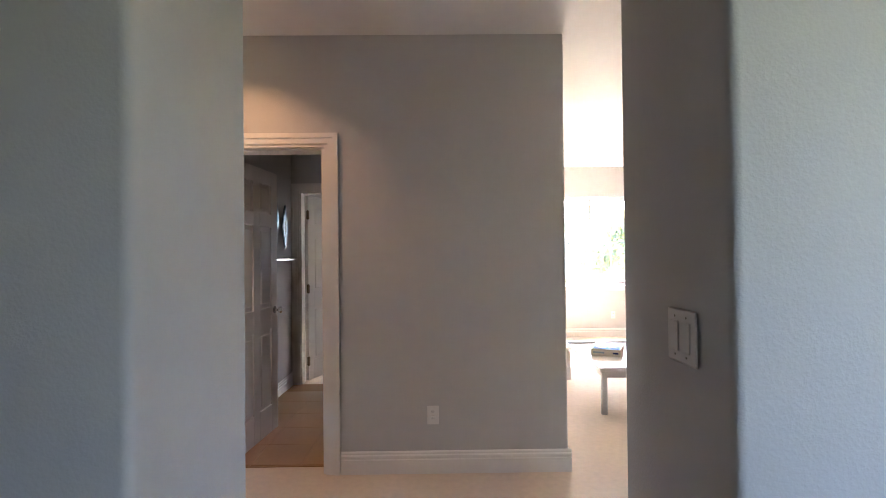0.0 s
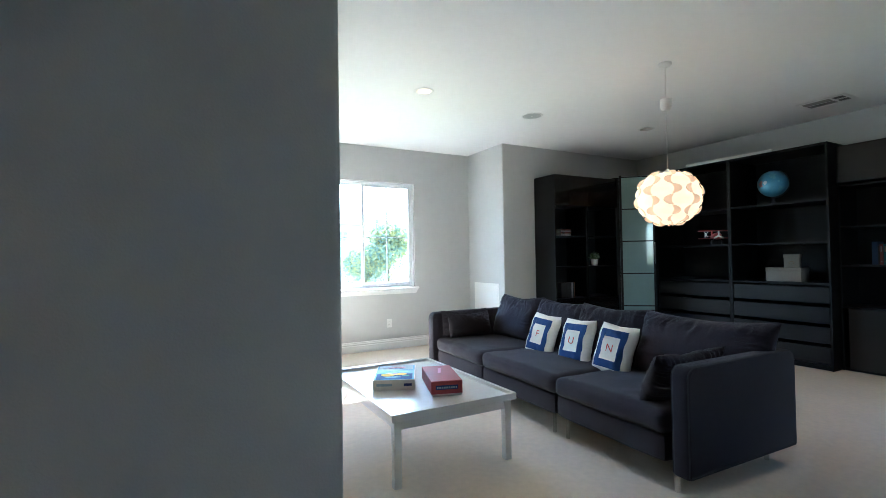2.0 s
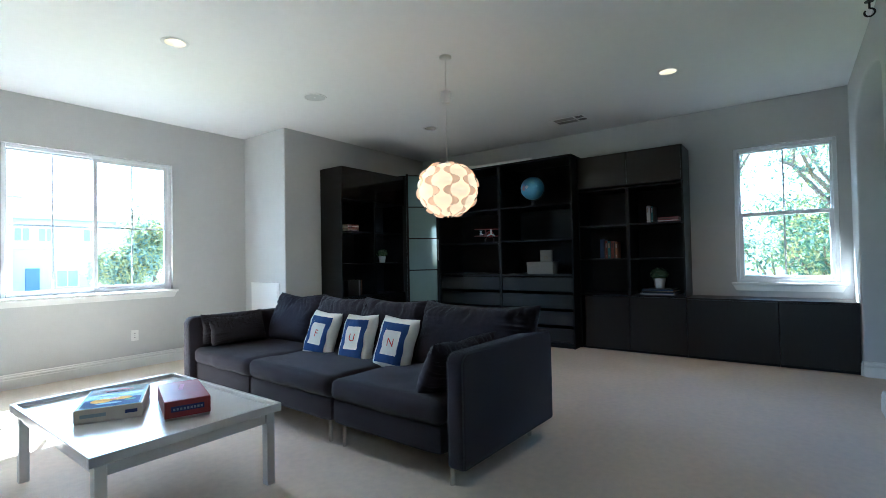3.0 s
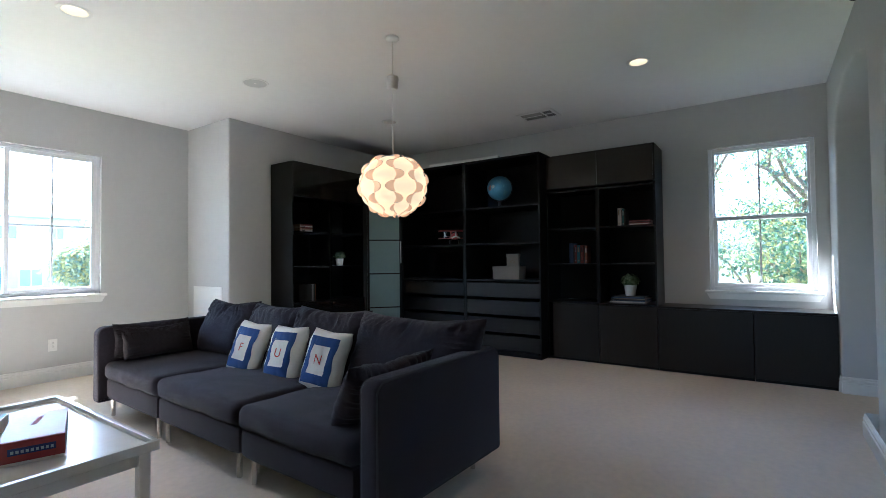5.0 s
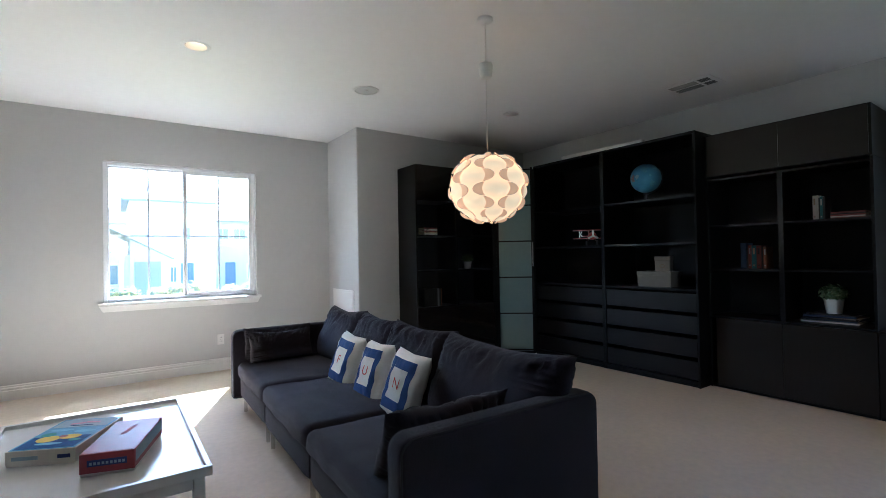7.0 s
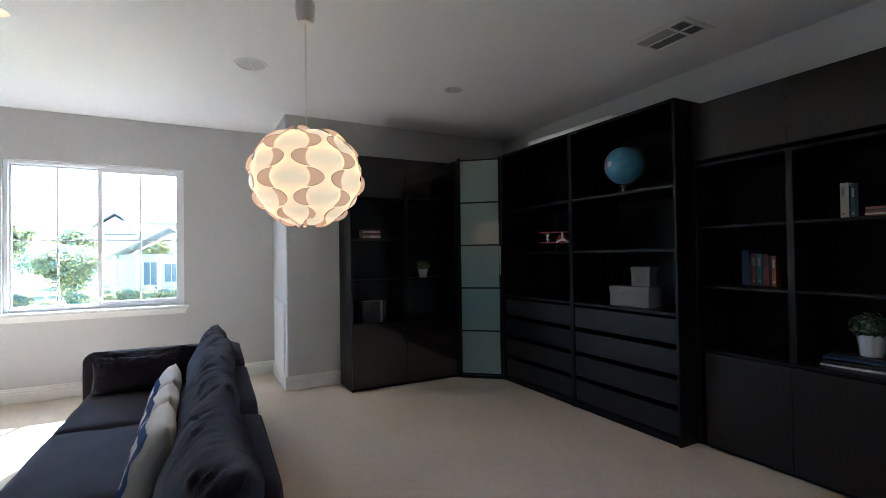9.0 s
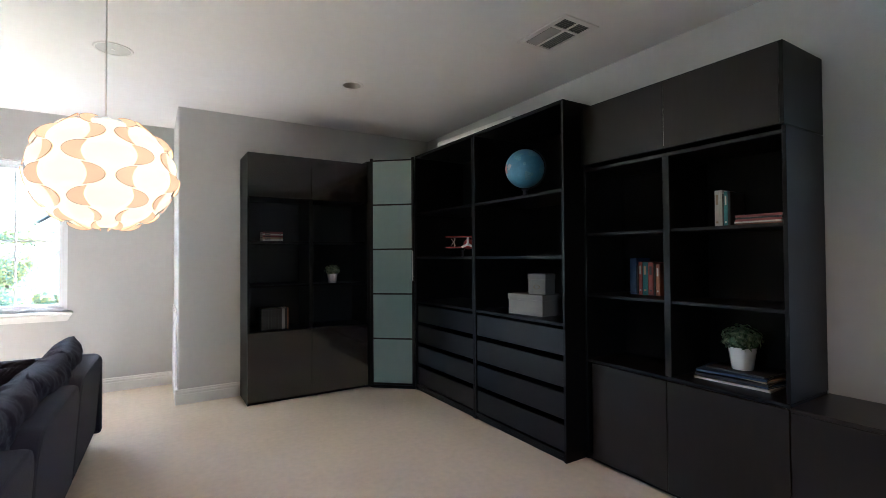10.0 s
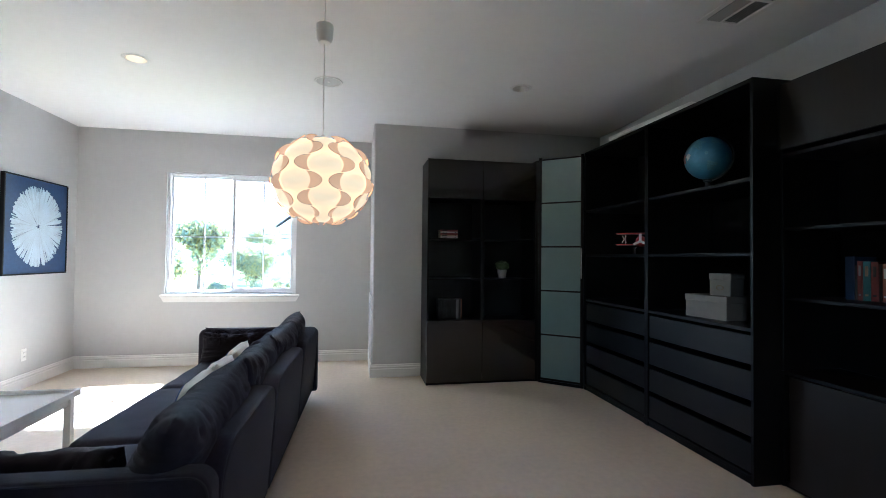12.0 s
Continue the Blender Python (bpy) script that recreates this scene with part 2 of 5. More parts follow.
def pierced(axis, d0, d1, u0, u1, z0, z1, hole, bm=None):
    """A wall with one window-like hole: four blocks round it."""
    bm = bm if bm is not None else bmesh.new()
    h0, h1, hz0, hz1 = hole
    for a, b, c, e in ((u0, h0, z0, z1), (h1, u1, z0, z1), (h0, h1, z0, hz0), (h0, h1, hz1, z1)):
        if axis == "y":
            block(a, d0, c, b, d1, e, bm=bm)
        else:
            block(d0, a, c, d1, b, e, bm=bm)
    return bm


def arch_run(x0, x1, openings):
    """The outline of a wall that stands on the floor, pierced by openings with low arched heads."""
    pts = [(x0, 0.0)]
    for a, b, spring, rise in openings:
        pts += [(a, 0.0)]
        c, half = (a + b) / 2, (b - a) / 2
        pts += [(c - half * math.cos(math.pi * i / 20), spring + rise * math.sin(math.pi * i / 20)) for i in range(21)]
        pts += [(b, 0.0)]
    return pts + [(x1, 0.0), (x1, H), (x0, H)]


wall_a = pierced("y", YN, YN + 0.15, XW, XC, 0, H, WIN_A)
setting("wall_north", wall_a, WALL, "smooth greige painted wall round the slider window", "wall")
setting("wall_far_room_north", pierced("y", YN, YN + 0.15, -2.1, XW - 0.12, 0, H, (-0.65, -0.1, 1.2, 2.0)), WALL, "pale painted wall of the room beyond the bathroom", "wall")
setting("wall_bump_out", bullnose(block(XC, YB, 0, XE + 0.15, YN + 0.15, H), lambda a, b: abs(a.co.x - XC) + abs(b.co.x - XC) + abs(a.co.y - YB) + abs(b.co.y - YB) < 1e-4), WALL, "greige painted wall corner with a rounded edge", "wall", smooth=True)
setting("wall_east", pierced("x", XE, XE + 0.15, YS, YB, 0, H, WIN_B), WALL, "greige painted wall behind the dark cabinets", "wall")


def arched_wall(name, x0, x1, openings, y1):
    bm = prism(arch_run(x0, x1, openings), "y", YS0, y1)
    bullnose(bm, lambda a, b: abs(a.co.y - b.co.y) < 1e-5 and not (a.co.z > H - 0.01 and b.co.z > H - 0.01) and not (a.co.z < 0.01 and b.co.z < 0.01)
             and not (abs(a.co.x - b.co.x) < 1e-5 and min(abs(a.co.x - x0), abs(a.co.x - x1)) < 1e-4))
    setting(name, bm, WALL, "thick greige wall with arched rounded openings", "wall", smooth=True)


# Unseen eave, added to keep direct sun out of the east window.
setting("added_sun_eave", block(XE + 0.15, -1.6, H + 0.08, XE + 0.62, 7.6, H + 0.22, 0.01, 1), TRIM, "unseen white eave added to shade the east window", "eave")
arched_wall("wall_south_hall", -2.5, 2.6, ((-0.442, 0.635, 2.30, 0.22),), 0.995)
arched_wall("wall_south", 2.6, XE + 0.15, ((3.2, 4.5, 2.12, 0.30), (4.86, 6.4, 2.23, 0.23)), YS)
hall = prism([(HALL_W - 0.12, 0), (CASED[0], 0), (CASED[0], CASED[2]), (CASED[1], CASED[2]), (CASED[1], 0), (XW, 0), (XW, H), (HALL_W - 0.12, H)], "y", HALL_N, HALL_N + 0.12)
bullnose(hall, lambda a, b: abs(a.co.x - XW) + abs(b.co.x - XW) + abs(a.co.y - HALL_N) + abs(b.co.y - HALL_N) < 1e-4)
setting("wall_hall", hall, WALL, "greige hall wall with a rounded end and a doorway", "wall", smooth=True)
setting("wall_west", block(XW - 0.12, HALL_N + 0.12, 0, XW, YN + 0.15, H), WALL, "greige painted wall with the framed picture", "wall")
setting("wall_hall_west", prism([(YS, 0), (1.48, 0), (1.48, 2.04), (2.31, 2.04), (2.31, 0), (HALL_N, 0), (HALL_N, H), (YS, H)], "x", HALL_W - 0.12, HALL_W), WALL, "greige hall wall with a bedroom doorway", "wall")
setting("wall_bath_west", block(-1.57, HALL_N + 0.12, 0, -1.45, 4.6, H), WALL, "greige bathroom wall", "wall")
setting("wall_bath_north", prism([(-2.1, 0), (-1.36, 0), (-1.36, 2.04), (-0.68, 2.04), (-0.68, 0), (XW - 0.12, 0), (XW - 0.12, H), (-2.1, H)], "y", 4.6, 4.72), WALL, "greige bathroom wall with a second doorway", "wall")
setting("wall_far_room_west", block(-2.22, 4.6, 0, -2.1, YN + 0.15, H), WALL, "pale painted wall", "wall")
# This window is unseen, assumed for the daylight on the landing.
setting("wall_landing_south", pierced("y", -1.4, -1.25, -2.5, XE + 0.15, 0, H, (1.78, 2.60, 0.93, 2.13)), WALL, "painted landing wall with an assumed, unseen window", "wall")
setting("wall_landing_west", block(-2.62, -1.4, 0, -2.5, YS, H), WALL, "painted landing wall", "wall")
setting("wall_landing_east", block(XE, -1.25, 0, XE + 0.15, YS0, H), WALL, "painted landing wall", "wall")
setting("wall_bedroom_south", block(-4.4, YS - 0.12, 0, -2.62, YS, H), WALL, "pale bedroom wall", "wall")
setting("wall_bedroom_west", pierced("x", -4.4, -4.25, YS, 4.0, 0, H, (1.7, 2.5, 1.0, 2.0)), WALL, "pale bedroom wall with a window", "wall")
setting("wall_bedroom_north", block(-4.4, 4.0, 0, -1.57, 4.12, H), WALL, "pale bedroom wall", "wall")

sky_portal((WIN_A[0] + WIN_A[1]) / 2, YN + 0.17, (WIN_A[2] + WIN_A[3]) / 2, WIN_A[1] - WIN_A[0], WIN_A[3] - WIN_A[2], 180)
sky_portal(XE + 0.17, (WIN_B[0] + WIN_B[1]) / 2, 1.53, WIN_B[1] - WIN_B[0], 1.46, 90)
sky_portal(2.19, -1.42, 1.53, 0.82, 1.20, 0)
sky_portal(-0.375, YN + 0.17, 1.6, 0.55, 0.8, 180)
sky_portal(-4.42, 2.1, 1.5, 0.8, 1.0, -90)

# bathroom floor tiles on a grout bed
bath_floor = setting("floor_bathroom", block(-1.45, HALL_N + 0.10, 0.0, XW - 0.12, 4.6, 0.006), GROUT, "tan ceramic tile floor with pale joints", "tile floor")


def board_run(name, p, q, side):
    """A skirting board from p to q; side is the unit vector into the room."""
    p, q, s = Vector(p), Vector(q), Vector(side)
    prof = [(0, 0), (0.017, 0), (0.017, 0.086), (0.011, 0.091), (0.011, 0.097), (0.015, 0.101), (0.015, 0.112), (0.008, 0.118), (0.008, 0.124), (0.010, 0.128), (0.004, 0.136), (0, 0.137)]
    bm = bmesh.new()
    ends = [[bm.verts.new((e.x + s.x * a, e.y + s.y * a, b)) for a, b in prof] for e in (p, q)]
    for f in ends:
        bm.faces.new(f)
    for i in range(len(prof)):
        j = (i + 1) % len(prof)
        bm.faces.new((ends[0][i], ends[0][j], ends[1][j], ends[1][i]))
    bmesh.ops.recalc_face_normals(bm, faces=bm.faces)
    setting(name, bm, TRIM, "white moulded baseboard along the wall", "baseboard")


for p, q, s in (((XW, YN), (XC, YN), (0, -1)), ((XC, YN), (XC, YB), (-1, 0)), ((XC - 0.017, YB), (4.74, YB), (0, -1)),
                ((XW, HALL_N + 0.0), (XW, YN), (1, 0)), ((-0.515, HALL_N), (XW + 0.017, HALL_N), (0, -1)),
                ((4.52, YS), (5.28, YS), (0, 1)), ((0.66, 0.995), (2.6, 0.995), (0, 1)), ((2.6, YS), (3.28, YS), (0, 1)), ((6.42, YS), (6.45, YS), (0, 1)),
                ((6.4, YS0), (6.4, YS), (-1, 0)), ((4.5, YS0), (4.5, YS), (-1, 0)), ((5.3, YS0), (5.3, YS), (1, 0)),
                ((HALL_W, HALL_N), (HALL_W, 2.41), (1, 0)), ((-1.45, HALL_N + 0.12), (-1.45, 4.6), (1, 0)),
                ((-2.1, YN), (XW - 0.12, YN), (0, -1)), ((-4.25, YS), (-4.25, 4.0), (1, 0)), ((-4.25, 4.0), (-1.57, 4.0), (0, -1))):
    board_run("baseboard", (*p, 0), (*q, 0), (*s, 0))


# ---- doors ----
def casing_set(parent, axis, d, u0, u1, top, into, width=0.088):
    """Moulded casing round an opening on the face at d; into: +1 or -1 along the axis, away from the wall."""
    for k in range(3):
        bm = bmesh.new()
        for t, g in ((0.011, 0.0), (0.017, 0.022), (0.014, 0.040), (0.022, 0.058), (0.018, 0.080)):
            o = ([(u0 - width, 0), (u0 - g, 0), (u0 - g, top + g), (u0 - width, top + width)],
                 [(u1 + g, 0), (u1 + width, 0), (u1 + width, top + width), (u1 + g, top + g)],
                 [(u0 - g, top + g), (u1 + g, top + g), (u1 + width, top + width), (u0 - width, top + width)])[k]
            prism(o, axis, *sorted((d, d + into * t)), bm)
        part("casing", bm, TRIM, parent, "white moulded casing")


def jamb_set(parent, axis, d0, d1, u0, u1, top):
    for a, b, c, e in ((u0, u0 + 0.018, 0, top), (u1 - 0.018, u1, 0, top), (u0 + 0.018, u1 - 0.018, top - 0.018, top)):
        part("jamb", block(a, d0, c, b, d1, e, 0.001, 1) if axis == "y" else block(d0, a, c, d1, b, e, 0.001, 1), TRIM, parent)


def panel_door(name, label, w, m, hinge_side=-1):
    """A moulded six-panel leaf; the hinge edge stands at the local origin, the leaf runs along x."""
    door = thing(name, label, "door", m, kind="structure")
    h, t = 2.01, 0.0175
    st, mid = 0.105, 0.09
    cols = ((st, w / 2 - mid / 2), (w / 2 + mid / 2, w - st))
    rows = ((0.22, 0.80), (0.97, 1.58), (1.68, 1.90))
    bm = bmesh.new()
    for a, b in ((0, st), (w / 2 - mid / 2, w / 2 + mid / 2), (w - st, w)):
        block(a, -t, 0.012, b, t, h, 0.002, 1, bm)
    for a, b in cols:
        for c, e in ((0.012, 0.22), (0.80, 0.97), (1.58, 1.68), (1.90, h)):
            block(a, -t, c, b, t, e, 0.002, 1, bm)
    part("leaf", bm, DOORWHITE, door)
    for a, b in cols:
        for c, e in rows:
            bm = block(a - 0.002, -0.007, c - 0.002, b + 0.002, 0.007, e + 0.002)
            block(a + 0.03, -0.0145, c + 0.03, b - 0.03, 0.0145, e - 0.03, 0.0065, 1, bm)
            part("panel", bm, DOORWHITE, door)
    for s in (-1, 1):
        knob = lathe([(0.028, 0), (0.028, 0.006), (0.011, 0.010), (0.010, 0.030), (0.024, 0.040), (0.027, 0.052), (0.020, 0.064), (0.004, 0.067)], 20)
        part("knob", knob, CHROME, door, "satin nickel knob", True, pose(w - 0.06, s * t, 0.94, -90 * s, 0, 0))
    for z in (0.22, 1.0, 1.80):
        bm = block(-0.013, hinge_side * t - 0.012, z - 0.045, 0.012, hinge_side * t + 0.012, z + 0.045, 0.003, 1)
        rod((-0.008, hinge_side * (t + 0.008), z - 0.05), (-0.008, hinge_side * (t + 0.008), z + 0.05), 0.007, 8, bm)
        part("hinge", bm, BRONZE, door, "aged bronze hinge")
    return door


cased = thing("door_frame_1", "white moulded casing round the bathroom doorway", "door frame", kind="structure")
casing_set(cased, "y", HALL_N, CASED[0], CASED[1], CASED[2], -1)
jamb_set(cased, "y", HALL_N, HALL_N + 0.12, CASED[0], CASED[1], CASED[2])
panel_door("door_1", "white six-panel bathroom door standing open", 0.68, pose(-1.262, 2.71, 0, 0, 0, 84.5), -1)
cased2 = thing("door_frame_2", "white moulded casing round the second bathroom doorway", "door frame", kind="structure")
casing_set(cased2, "y", 4.6, -1.36, -0.68, 2.04, -1, 0.08)
jamb_set(cased2, "y", 4.6, 4.72, -1.36, -0.68, 2.04)
panel_door("door_2", "white six-panel door half open in daylight", 0.66, pose(-1.325, 4.73, 0, 0, 0, 69), -1)
cased3 = thing("door_frame_3", "white moulded casing round the bedroom doorway", "door frame", kind="structure")
casing_set(cased3, "x", HALL_W, 1.48, 2.31, 2.04, 1)
jamb_set(cased3, "x", HALL_W - 0.12, HALL_W, 1.48, 2.31, 2.04)


# ---- windows ----
def window_unit(name, label, w, z0, z1, m, slider):
    """A vinyl window, local x along the wall, y outwards from the room face, centred on x."""
    win = thing(name, label, "window", m, kind="structure")
    y0, y1, f = 0.045, 0.125, 0.035
    for a, b, c, e in ((-w / 2, -w / 2 + f, z0, z1), (w / 2 - f, w / 2, z0, z1), (-w / 2 + f, w / 2 - f, z1 - f, z1), (-w / 2 + f, w / 2 - f, z0, z0 + f)):
        part("window_frame", block(a, y0, c, b, y1, e, 0.004, 1), VINYL, win)
    zm, s = (z0 + z1) / 2 - (0.035 if slider else 0.0), 0.038
    if slider:
        sashes = ((-w / 2 + f, 0.015, z0 + f, z1 - f, 0.095, 0.018), (-0.02, w / 2 - f, z0 + f, z1 - f, 0.062, s))
    else:
        sashes = ((-w / 2 + f, w / 2 - f, zm - 0.02, z1 - f, 0.095, 0.022), (-w / 2 + f, w / 2 - f, z0 + f, zm + 0.02, 0.062, s))
    for a, b, c, e, y, t in sashes:
        bm = bmesh.new()
        block(a, y - 0.014, c, a + t, y + 0.014, e, 0.003, 1, bm)
        block(b - t, y - 0.014, c, b, y + 0.014, e, 0.003, 1, bm)
        block(a + t, y - 0.014, c, b - t, y + 0.014, c + t, 0.003, 1, bm)
        block(a + t, y - 0.014, e - t, b - t, y + 0.014, e, 0.003, 1, bm)
        sash = part("sash", bm, VINYL, win)
        xm = (a + b) / 2
        grid = block(xm - 0.008, y - 0.004, c + t, xm + 0.008, y + 0.004, e - t)
        if slider:
            block(a + t, y - 0.0035, zm - 0.008, b - t, y + 0.0035, zm + 0.008, bm=grid)
        part("muntin", grid, VINYL, sash, "thin white grille bar")
        pane = part("pane", block(a + t, y + 0.006, c + t, b - t, y + 0.010, e - t), GLASS, sash)
        pane.visible_shadow = False
    part("window_sill", block(-w / 2 - 0.045, -0.045, z0 - 0.028, w / 2 + 0.045, 0.045, z0, 0.007, 2), TRIM, win, "white painted sill")
    part("apron", prism([(-w / 2 - 0.036, z0 - 0.028), (w / 2 + 0.036, z0 - 0.028), (w / 2 + 0.004, z0 - 0.088), (-w / 2 - 0.004, z0 - 0.088)], "y", -0.024, 0.0), TRIM, win, "tapered moulding under the sill")
    return win


window_unit("window_1", "white vinyl slider window with thin grille bars", WIN_A[1] - WIN_A[0], WIN_A[2], WIN_A[3], pose((WIN_A[0] + WIN_A[1]) / 2, YN, 0), True)
window_unit("window_2", "white vinyl double-hung window above the low cabinets", WIN_B[1] - WIN_B[0], WIN_B[2], WIN_B[3], pose(XE, (WIN_B[0] + WIN_B[1]) / 2, 0, 0, 0, -90), False)


# ---- living room: cabinets along the walls ----
def boxed(x0, y0, z0, x1, y1, z1, bev=0.0012):
    return block(x0, y0, z0, x1, y1, z1, bev, 1)


def glossy_bookcase():
    """Two columns, local x along its width, the front at y = 0, the back at y = 0.42."""
    w, d, t = 1.16, 0.42, 0.018
    unit = thing("bookcase", "black-brown bookcase with glossy doors and open shelves", "bookcase", pose(4.742, 5.898, 0))
    for x in (0, w - t):
        part("side_panel", boxed(x, 0.018, 0.0, x + t, d, 2.305), DARKWOOD, unit)
    part("divider", boxed(w / 2 - 0.018, 0.018, 0.66, w / 2 + 0.018, d - 0.01, 1.90), DARKWOOD, unit)
    part("back_panel", boxed(t, d - 0.012, 0.02, w - t, d - 0.002, 2.30), GLAREBACK, unit)
    for z in (0.640, 1.895, 2.287):
        part("deck", boxed(t, 0.019, z, w - t, d - 0.012, z + 0.018), DARKWOOD, unit)
    for z in (1.062, 1.478):
        for a, b in ((t, w / 2 - 0.018), (w / 2 + 0.018, w - t)):
            part("shelf", boxed(a + 0.001, 0.035, z, b - 0.001, d - 0.012, z + 0.018), DARKWOOD, unit)
    for z0, z1 in ((0.03, 0.655), (1.90, 2.303)):
        for a, b in ((0.001, w / 2 - 0.0015), (w / 2 + 0.0015, w - 0.001)):
            part("door", boxed(a, 0.0, z0, b, 0.017, z1, 0.002), GLOSSDARK, unit, "high-gloss flat door")
    part("plinth", boxed(t, 0.03, 0, w - t, 0.045, 0.03), DARKWOOD, unit)
    return unit


glossy_bookcase()

# corner unit with a diagonal frosted-glass door
corner = thing("corner_cabinet", "black corner cabinet with a frosted glass panel door", "cabinet", pose(0, 0, 0))
CA, CB = Vector((5.917, 5.868, 0)), Vector((6.268, 5.560, 0))
part("carcass", prism([(5.906, 5.925), (6.30, 5.58), (6.86, 5.56), (6.86, 6.315), (5.906, 6.315)], "z", 0.0, 2.335), DARKWOOD, corner)
span = (CB - CA).length
turn = Matrix.Translation(CA) @ Matrix.Rotation(math.atan2(CB.y - CA.y, CB.x - CA.x), 4, "Z")
leafbm = bmesh.new()
for a, b in ((0.0, 0.030), (span - 0.030, span)):
    block(a, -0.001, 0.03, b, 0.022, 2.355, 0.002, 1, leafbm, turn)
levels = [0.05 + 0.456 * i for i in range(6)]
for z in levels:
    block(0.030, 0.0, z - 0.008, span - 0.030, 0.020, z + 0.008, 0.001, 1, leafbm, turn)
cdoor = part("door", leafbm, DARKWOOD, corner)
for a, b in zip(levels, levels[1:]):
    part("pane", block(0.030, 0.006, a + 0.008, span - 0.030, 0.012, b - 0.008, m=turn), FROST, cdoor, "frosted grey-green glass panel")
grip = rod(turn @ Vector((span - 0.015, -0.026, 1.10)), turn @ Vector((span - 0.015, -0.026, 1.40)), 0.006, 12)
for z in (1.14, 1.36):
    rod(turn @ Vector((span - 0.015, -0.026, z)), turn @ Vector((span - 0.015, -0.001, z)), 0.005, 10, grip)
part("handle", grip, GREYMETAL, cdoor, "slim steel bar handle")
part("plinth", block(0.0, 0.012, 0, span, 0.03, 0.03, m=turn), DARKWOOD, corner)


def wardrobe(y0, y1):
    """An open-fronted wardrobe frame with three shelf bays over four drawers; front at x = 6.275."""
    unit = thing("open_wardrobe", "black open wardrobe frame with shelves above four drawers", "wardrobe", pose(6.275, (y0 + y1) / 2, 0), group="wardrobe frames")
    w, d, t = (y1 - y0) / 2, 0.585, 0.020
    for s in (-1, 1):
        part("side_panel", boxed(0, s * w - (t if s > 0 else 0), 0, d, s * w + (0 if s > 0 else t), 2.36), DARKWOOD, unit)
    part("top_panel", boxed(0.0, -w + t, 2.335, d, w - t, 2.36), DARKWOOD, unit)
    part("back_panel", boxed(d - 0.012, -w + t, 0.06, d - 0.004, w - t, 2.335), DARKBACK, unit)
    for z in (0.878, 1.317, 1.757):
        part("shelf", boxed(0.006, -w + t, z, d - 0.012, w - t, z + 0.022), DARKWOOD, unit)
        for s in (-1, 1):
            part("shelf_pin", rod((0.05, s * (w - t), z - 0.05), (0.05, s * (w - t - 0.004), z - 0.05), 0.006, 8), CHROME, unit)
    part("bottom_panel", boxed(0.0, -w + t, 0.035, d - 0.012, w - t, 0.058), DARKWOOD, unit)
    part("plinth", boxed(0.012, -w + t, 0.0, 0.030, w - t, 0.035), DARKWOOD, unit)
    for i in range(4):
        z = 0.066 + i * 0.2075
        dr = part("drawer", boxed(0.030, -w + t + 0.018, z, d - 0.03, w - t - 0.018, z + 0.13), DARKBACK, unit)
        part("drawer_front", boxed(0.010, -w + t + 0.004, z, 0.028, w - t - 0.004, z + 0.170, 0.003), DRAWERWOOD, dr, "black wood-grain drawer front")
    return unit


wardrobe(3.540, 4.545)
wardrobe(4.548, 5.553)

tube = thing("light_strip", "unlit white slim light strip lying on the wardrobes", "light", pose(6.305, 4.575, 2.361, 0, 0, 2.5))
part("housing", block(-0.03, -0.49, 0.0, 0.03, 0.49, 0.036, 0.006, 2), PLASTIC, tube)
part("end_cap", block(-0.028, 0.49, 0.0, 0.028, 0.503, 0.033, 0.004, 1), PLASTIC, tube)
part("end_cap", block(-0.028, -0.503, 0.0, 0.028, -0.49, 0.033, 0.004, 1), PLASTIC, tube)


def satin_bookcase():
    """The tall unit right of the wardrobes, front at x = 6.44, y from 2.36 to 3.538."""
    unit = thing("bookcase", "tall black-brown bookcase with closed top and base", "bookcase", pose(6.44, 2.948, 0))
    w, d, t = 0.589, 0.425, 0.018
    for s in (-1, 1):
        part("side_panel", boxed(0.017, s * w - (t if s > 0 else 0), 0.66, d, s * w + (0 if s > 0 else t), 1.93), DARKWOOD, unit)
        part("side_panel", boxed(0.0, s * w - (t if s > 0 else 0), 1.934, d, s * w + (0 if s > 0 else t), 2.318), DARKWOOD, unit)
    part("side_panel", boxed(0.018, w - t, 0.0, d, w, 0.64), DARKWOOD, unit)
    part("side_panel", boxed(0.018, -w, 0.0, d, -w + t, 0.64), DARKWOOD, unit)
    part("divider", boxed(0.017, -0.019, 0.66, d - 0.012, 0.019, 1.895), DARKWOOD, unit)
    part("back_panel", boxed(d - 0.012, -w + t, 0.66, d - 0.004, w - t, 1.90), DARKBACK, unit)
    for z in (0.640, 1.893, 2.30):
        part("deck", boxed(0.002 if z > 2 else 0.016, -w + (t if z > 0.7 else 0), z, d - 0.012, w - (t if z > 0.7 else 0), z + 0.019), DARKWOOD, unit)
    part("deck", boxed(0.004, -w + t, 1.936, d - 0.012, w - t, 1.95), DARKWOOD, unit)
    for z in (1.066, 1.468):
        for a, b in ((-w + t, -0.019), (0.019, w - t)):
            part("shelf", boxed(0.030, a + 0.001, z, d - 0.012, b - 0.001, z + 0.018), DARKWOOD, unit)
    for a, b in ((-w + t + 0.001, -0.0015), (0.0015, w - t - 0.001)):
        part("door", boxed(0.0, a, 1.940, 0.004, b, 2.312, 0.001), SATINDARK, unit, "satin flat top door")
    for a, b in ((-w, -0.0015), (0.0015, w - 0.07)):
        part("door", boxed(-0.002, a, 0.03, 0.016, b, 0.638, 0.002), SATINDARK, unit, "satin flat base door")
    part("plinth", boxed(0.03, -w + t, 0, 0.045, w - t, 0.03), DARKWOOD, unit)
    return unit


satin_bookcase()


